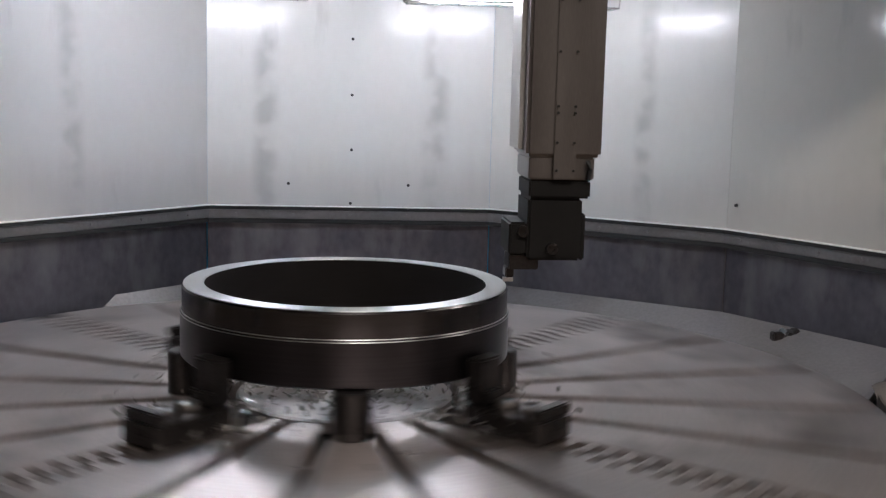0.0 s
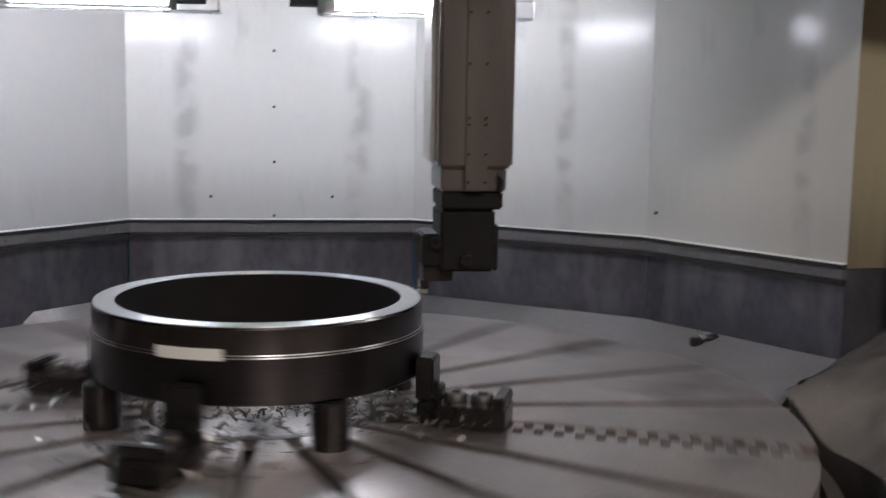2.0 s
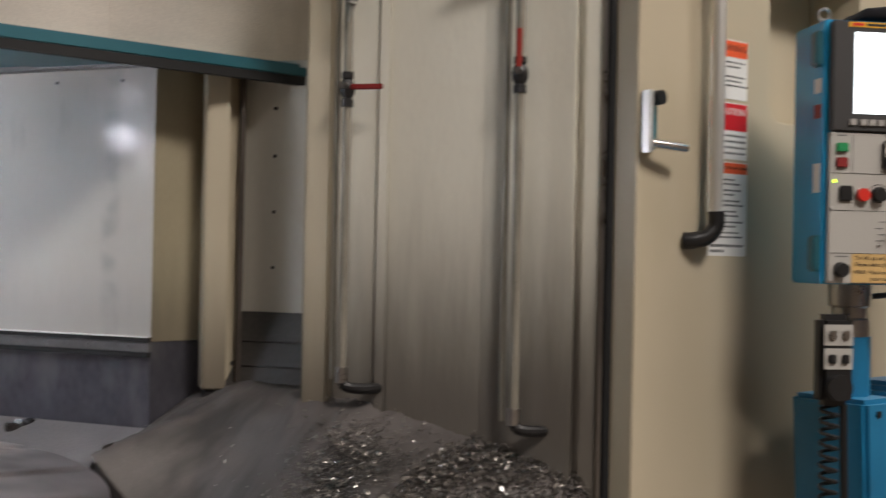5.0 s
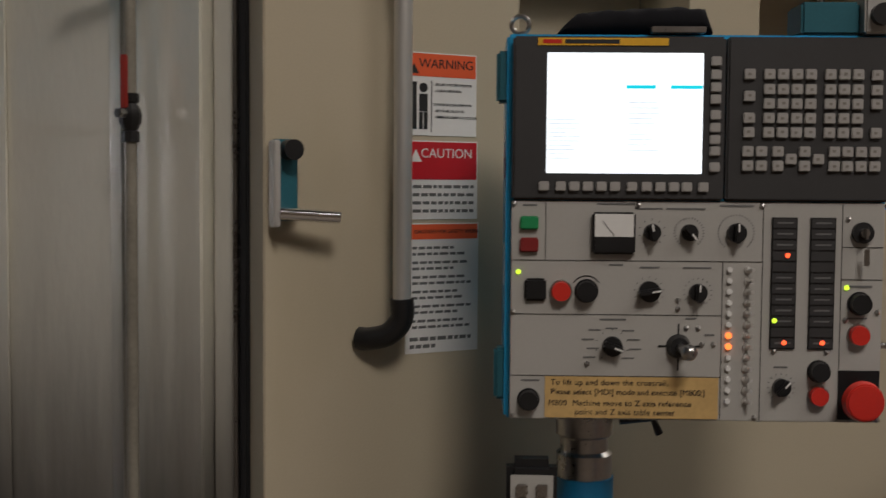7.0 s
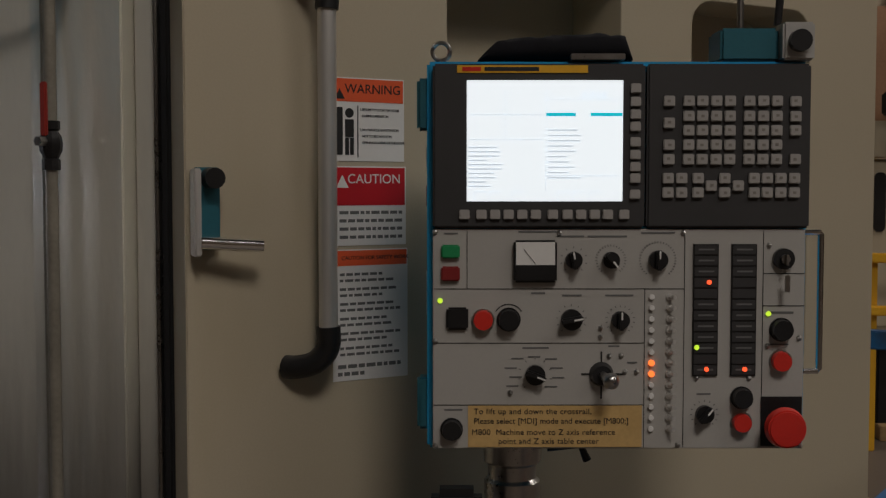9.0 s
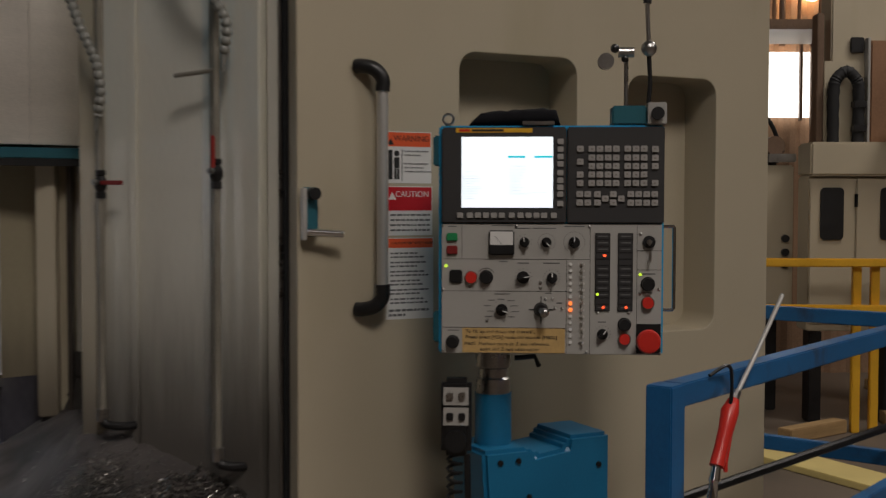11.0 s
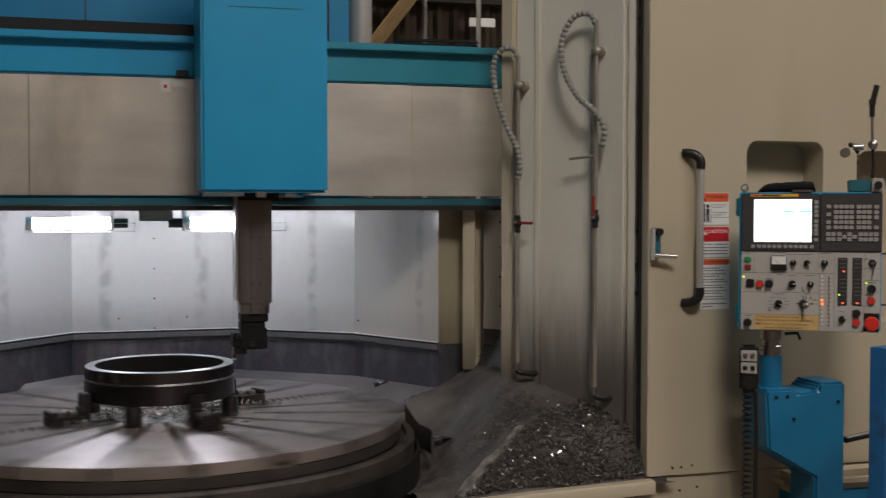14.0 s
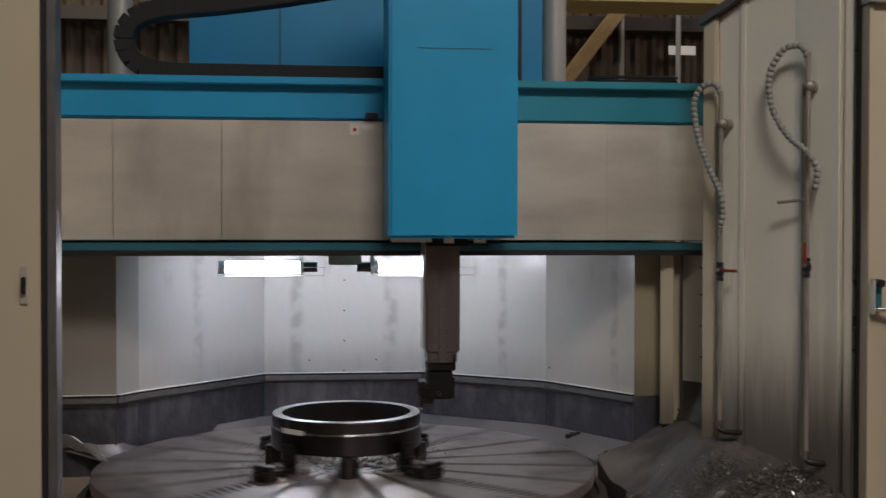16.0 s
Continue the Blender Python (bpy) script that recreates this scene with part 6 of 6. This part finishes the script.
part("cable_loop", Geo().tube(smooth_path([(0.027, -0.09, 1.875), (0.027, -0.09, 2.24), (0.05, -0.09, 2.33), (0.115, -0.09, 2.38), (0.18, -0.09, 2.33), (0.204, -0.09, 2.24), (0.204, -0.09, 1.875)], 6),
                               [0.044, 0.039] * 18 + [0.044], 12), BLACK_RUBBER, mill, "black ribbed cable loop")
for z in (1.95, 2.12):
    part("loop_clamp", Geo().box(0.16, 0.25, -0.14, -0.06, z, z + 0.05), DARK_IRON, mill, "dark clamp on the loop", bev=0.006)
far_box("head_band", -0.195, 0.446, -0.32, -0.004, 1.635, 1.87, CREAM, mill, "cream band over the doors", 0.015)
far_box("cabinet_body", -0.19, 0.462, -0.26, -0.005, 0.55, 1.634, CREAM, mill, "cream cabinet body", 0.01)
for u0, u1, w0, w1 in ((-0.185, 0.130, -0.113, 0.048), (0.138, 0.458, 0.303, 0.375)):
    leaf = part("cabinet_door", Geo().box(u0, u1, -0.275, -0.2605, 0.60, 1.62), CREAM, mill, "cream cabinet door", bev=0.006)
    part("door_window", Geo().prism(rounded(w0, w1, 1.19, 1.555, 0.03), -0.012, -0.001), BLACK, leaf, "dark rounded window", m=pose(0, -0.275, 0, 90) @ Matrix.Diagonal((1, 1, -1, 1)))
    for z in (0.78, 1.42):
        part("hinge", Geo().cyl((0.134, -0.285, z), (0.134, -0.285, z + 0.09), 0.012, 8), DARK_IRON, leaf)
part("door_handle", Geo().box(0.40, 0.42, -0.30, -0.276, 1.22, 1.40), DARK_IRON, mill, "dark door handle", bev=0.004)
for u in (-0.17, 0.36):
    far_box("foot", u, u + 0.09, -0.25, -0.1, FLOOR, 0.5495, DARK_IRON, mill, "dark machine foot")
spindle = part("spindle_head", Geo().box(0.33, 0.62, -0.46, -0.29, 1.90, 2.04).box(0.60, 0.80, -0.42, -0.25, 1.80, 2.10), DARK_IRON, mill, "dark spindle head with fittings", bev=0.012)
for u, z, r in ((0.40, 2.09, 0.045), (0.66, 1.98, 0.05), (0.76, 2.04, 0.035)):
    part("bright_fitting", Geo().cyl((u, -0.52, z), (u, -0.43, z), r, 14).cyl((u, -0.54, z), (u, -0.52, z), r * 0.6, 12), STEEL, spindle, "bright round fitting")
part("cross_tube", Geo().cyl((0.50, -0.38, 2.05), (1.6, -0.30, 2.09), 0.022, 10), STEEL, mill, "steel cross tube")
part("lower_tube", Geo().cyl((0.58, -0.34, 1.20), (1.6, -0.30, 1.22), 0.02, 10), STEEL, mill, "steel lower tube")
far_box("junction_box", 0.36, 0.50, -0.40, -0.32, 1.70, 1.80, GALV, mill, "pale junction box", 0.006)
for k in range(3):
    part("cable", Geo().tube(smooth_path([(0.64 + 0.06 * k, -0.36, 1.82), (0.66 + 0.09 * k, -0.42, 1.35 - 0.08 * k), (0.74 + 0.06 * k, -0.40, 0.9), (0.72 + 0.07 * k, -0.36, 0.25)], 6), 0.018, 8), BLACK_RUBBER, mill, "hanging black cable")
far_box("base_box", 0.47, 1.3, -0.15, 0.29, FLOOR, 0.60, DARK_IRON, mill, "dark machine base", 0.01)

cab = thing("side_cabinet", "cream machine cabinet beside the tall machine", "machine cabinet", m=MILL @ pose(-0.72, 0.05, 0))
far_box("body", 0, 0.515, 0, 0.6, 0.62, 1.72, CREAM, cab, bev=0.012)
far_box("door_seam", 0.255, 0.262, -0.004, -0.0002, 0.66, 1.68, BROWN_STEEL, cab, bev=0)
for x in (0.05, 0.38):
    far_box("leg", x, x + 0.08, 0.2, 0.3, FLOOR, 0.619, DARK_IRON, cab, "dark machine foot")
for z in (1.0, 1.09, 1.19):
    part("knob", Geo().cyl((0.455, -0.001, z), (0.455, -0.03, z), 0.028, 12), BLACK, cab, "black knob")
clutter = thing("spindle_assembly", "dark machine spindle and cables above the cabinet", "machine part", m=MILL @ pose(-0.70, 0.15, 1.721))
far_box("block", 0.02, 0.42, 0.0, 0.3, 0.0, 0.18, DARK_IRON, clutter, bev=0.02)
part("motor", Geo().cyl((0.16, -0.12, 0.20), (0.16, 0.2, 0.20), 0.10, 16), DARK_IRON, clutter)
part("motor", Geo().cyl((0.36, -0.10, 0.14), (0.36, 0.2, 0.14), 0.07, 16), BROWN_STEEL, clutter)
far_box("bracket", 0.30, 0.50, -0.14, -0.11, 0.02, 0.08, STEEL, clutter, bev=0.004)
part("cable", Geo().tube(smooth_path([(0.06, -0.02, 0.2), (0.14, -0.12, 0.36), (0.30, -0.10, 0.33), (0.44, 0.0, 0.1)], 6), 0.016, 8), BLACK_RUBBER, clutter)

BEHIND = MILL @ pose(0, 2.05, 0)
corrugated("partition", -2.2, 4.6, 0.10, FLOOR, 3.5, 0.20, 0.03, BEHIND, RUSSET, "tan-brown corrugated partition behind the machines")
solo("window_2", Geo().box(0.04, 0.53, 0.0, 0.02, 2.21, 2.79), WINDOW_GLOW, "large bright window in the far hall wall", "window", kind="structure", m=BEHIND)
solo("window_bar", Geo().box(0.395, 0.418, -0.05, -0.005, 2.18, 2.86), BROWN_STEEL, "thin brown window bar", "window bar", m=BEHIND)
walkway = thing("catwalk", "brown steel catwalk with a pipe handrail", "catwalk", m=MILL @ pose(0.27, 1.0, 0))
far_box("deck", -0.62, 0.24, 0, 0.9, 2.84, 2.92, BROWN_STEEL, walkway, bev=0.004)
for u in (-0.37, -0.17, 0.0):
    part("post", Geo().cyl((u, 0.03, 2.921), (u, 0.03, 3.46), 0.016, 8), COPPER, walkway)
for z in (3.10, 3.28, 3.46):
    part("handrail", Geo().cyl((-0.40, 0.03, z), (0.03, 0.03, z), 0.016, 8), COPPER, walkway)
for u in (-0.58, 0.19):
    far_box("leg", u - 0.03, u + 0.03, 0.78, 0.84, FLOOR, 2.839, BROWN_STEEL, walkway)
for u, z, r in ((0.36, 3.34, 0.06), (0.52, 3.30, 0.08), (0.66, 3.36, 0.05), (0.12, 2.95, 0.05), (0.34, 3.00, 0.06), (1.05, 3.10, 0.06), (1.45, 3.02, 0.07)):
    solo("bulkhead_lamp", Geo().ball((0, 0, 0), r, 12, 0.6), WARM_GLOW, "small warm glowing bulkhead lamp", "lamp", m=BEHIND @ pose(u, 0.05, z), group="bulkhead lamps")
for u in (0.10, 0.25, 0.74):
    t = thing("service_pipe", "brown pipe running up the partition", "pipe", "pipes on the partition", m=BEHIND)
    part("pipe", Geo().cyl((u, 0.02, 2.85), (u, 0.02, 3.49), 0.028, 10), BROWN_STEEL, t)
for k in range(3):
    t = thing("roof_truss", "dark brown roof truss chord", "truss", "roof trusses", m=pose(0, 4.6 - 1.6 * k, 4.7 + 0.5 * k))
    part("chord", Geo().box(5.0, 15.8, -0.06, 0.06, -0.07, 0.07), BROWN_STEEL, t)
    for x in (6.0, 15.0):
        part("hanger", Geo().box(x - 0.05, x + 0.05, -0.05, 0.05, 0.071, 7.4 - 4.7 - 0.5 * k), BROWN_STEEL, t)
yr = thing("yellow_barrier", "yellow tubular safety barrier", "barrier", m=MILL @ pose(-1.6, -0.56, FLOOR, 0, 0, -3))
for z in (0.84, 1.15):
    part("rail", Geo().box(0, 4.0, -0.03, 0.03, z - 0.028, z + 0.028), YELLOW, yr, bev=0.008)
for x in (1.64, 1.76, 3.9):
    part("post", Geo().box(x - 0.028, x + 0.028, 0.031, 0.085, 0, 1.17), YELLOW, yr, bev=0.006)
for x, y, rz, L in ((8.35, 6.0 - 1.2, 28, 0.7), (7.3, 3.6, 55, 0.5), (6.2, 3.5, 10, 0.6)):
    solo("timber_block", Geo().box(0, L, 0, 0.11, 0, 0.09), WOOD, "rough timber block on the floor", "timber block", m=pose(x, y, FLOOR, 0, 0, rz), group="timber blocks", bev=0.006)
solo("yellow_plank", Geo().box(0, 1.35, -0.15, 0.15, 0, 0.04), PALE_YELLOW, "flat yellow plank on the floor", "plank", m=pose(5.80, 3.40, FLOOR, 0, 0, -88), bev=0.004)
solo("floor_rail", Geo().box(0, 3.0, 0, 0.05, 0, 0.02), STEEL, "low steel rail let into the floor", "rail", m=pose(4.55, 3.0, FLOOR, 0, 0, -68))
bench = thing("scrap_bench", "low dark bench with metal parts", "bench", m=pose(3.30, -0.12, FLOOR, 0, 0, 25))
part("top", Geo().box(0, 0.9, 0, 0.5, 0.34, 0.38), DARK_IRON, bench, bev=0.005)
for x in (0.04, 0.80):
    for y in (0.04, 0.42):
        part("leg", Geo().box(x, x + 0.05, y, y + 0.05, 0, 0.34), DARK_IRON, bench)
solo("white_paper", Geo().add([(0, 0, 0), (0.15, 0.02, 0.0), (-0.02, 0.01, 0.16), (0, 0.004, 0), (0.15, 0.024, 0.0), (-0.02, 0.014, 0.16)], [(0, 1, 2), (5, 4, 3), (0, 3, 4, 1), (1, 4, 5, 2), (2, 5, 3, 0)]), PAPER, "white paper sheet standing among metal parts", "paper", m=pose(3.52, 0.10, FLOOR + 0.381, 0, 0, -40))
for k, (x, y) in enumerate(((0.05, 0.1), (0.22, 0.3), (0.45, 0.12), (0.62, 0.28))):
    solo("metal_part", Geo().box(-0.05, 0.05, -0.04, 0.04, 0, 0.05).cyl((0.0, 0, 0.05), (0.0, 0, 0.09), 0.025, 12), DARK_IRON, "dark machined metal part on the bench", "metal part", m=bench.matrix_world @ pose(x, y, 0.3805, 0, 0, 35 * k), group="metal parts", bev=0.006)

# ---- what moves ----
TURN, FRONT = 1.2805, 0.795                # seconds a turn; when the tape faces the front


def motions():
    times = [0.1 * i for i in range(161)]
    for things, step, first, z in (((table, swarf_a, swarf_b), 0, 0, TOP), ((ring,), 0, 0, RING_Z), (JAWS, 90, 0, TOP), (POSTS, 90, 45, TOP)):
        for k, ob in enumerate(things):
            walk(ob, [(t, pose(AX, AY, z, 0, 0, -90 + 360 * (t - FRONT) / TURN + first + step * k)) for t in times])


motions()
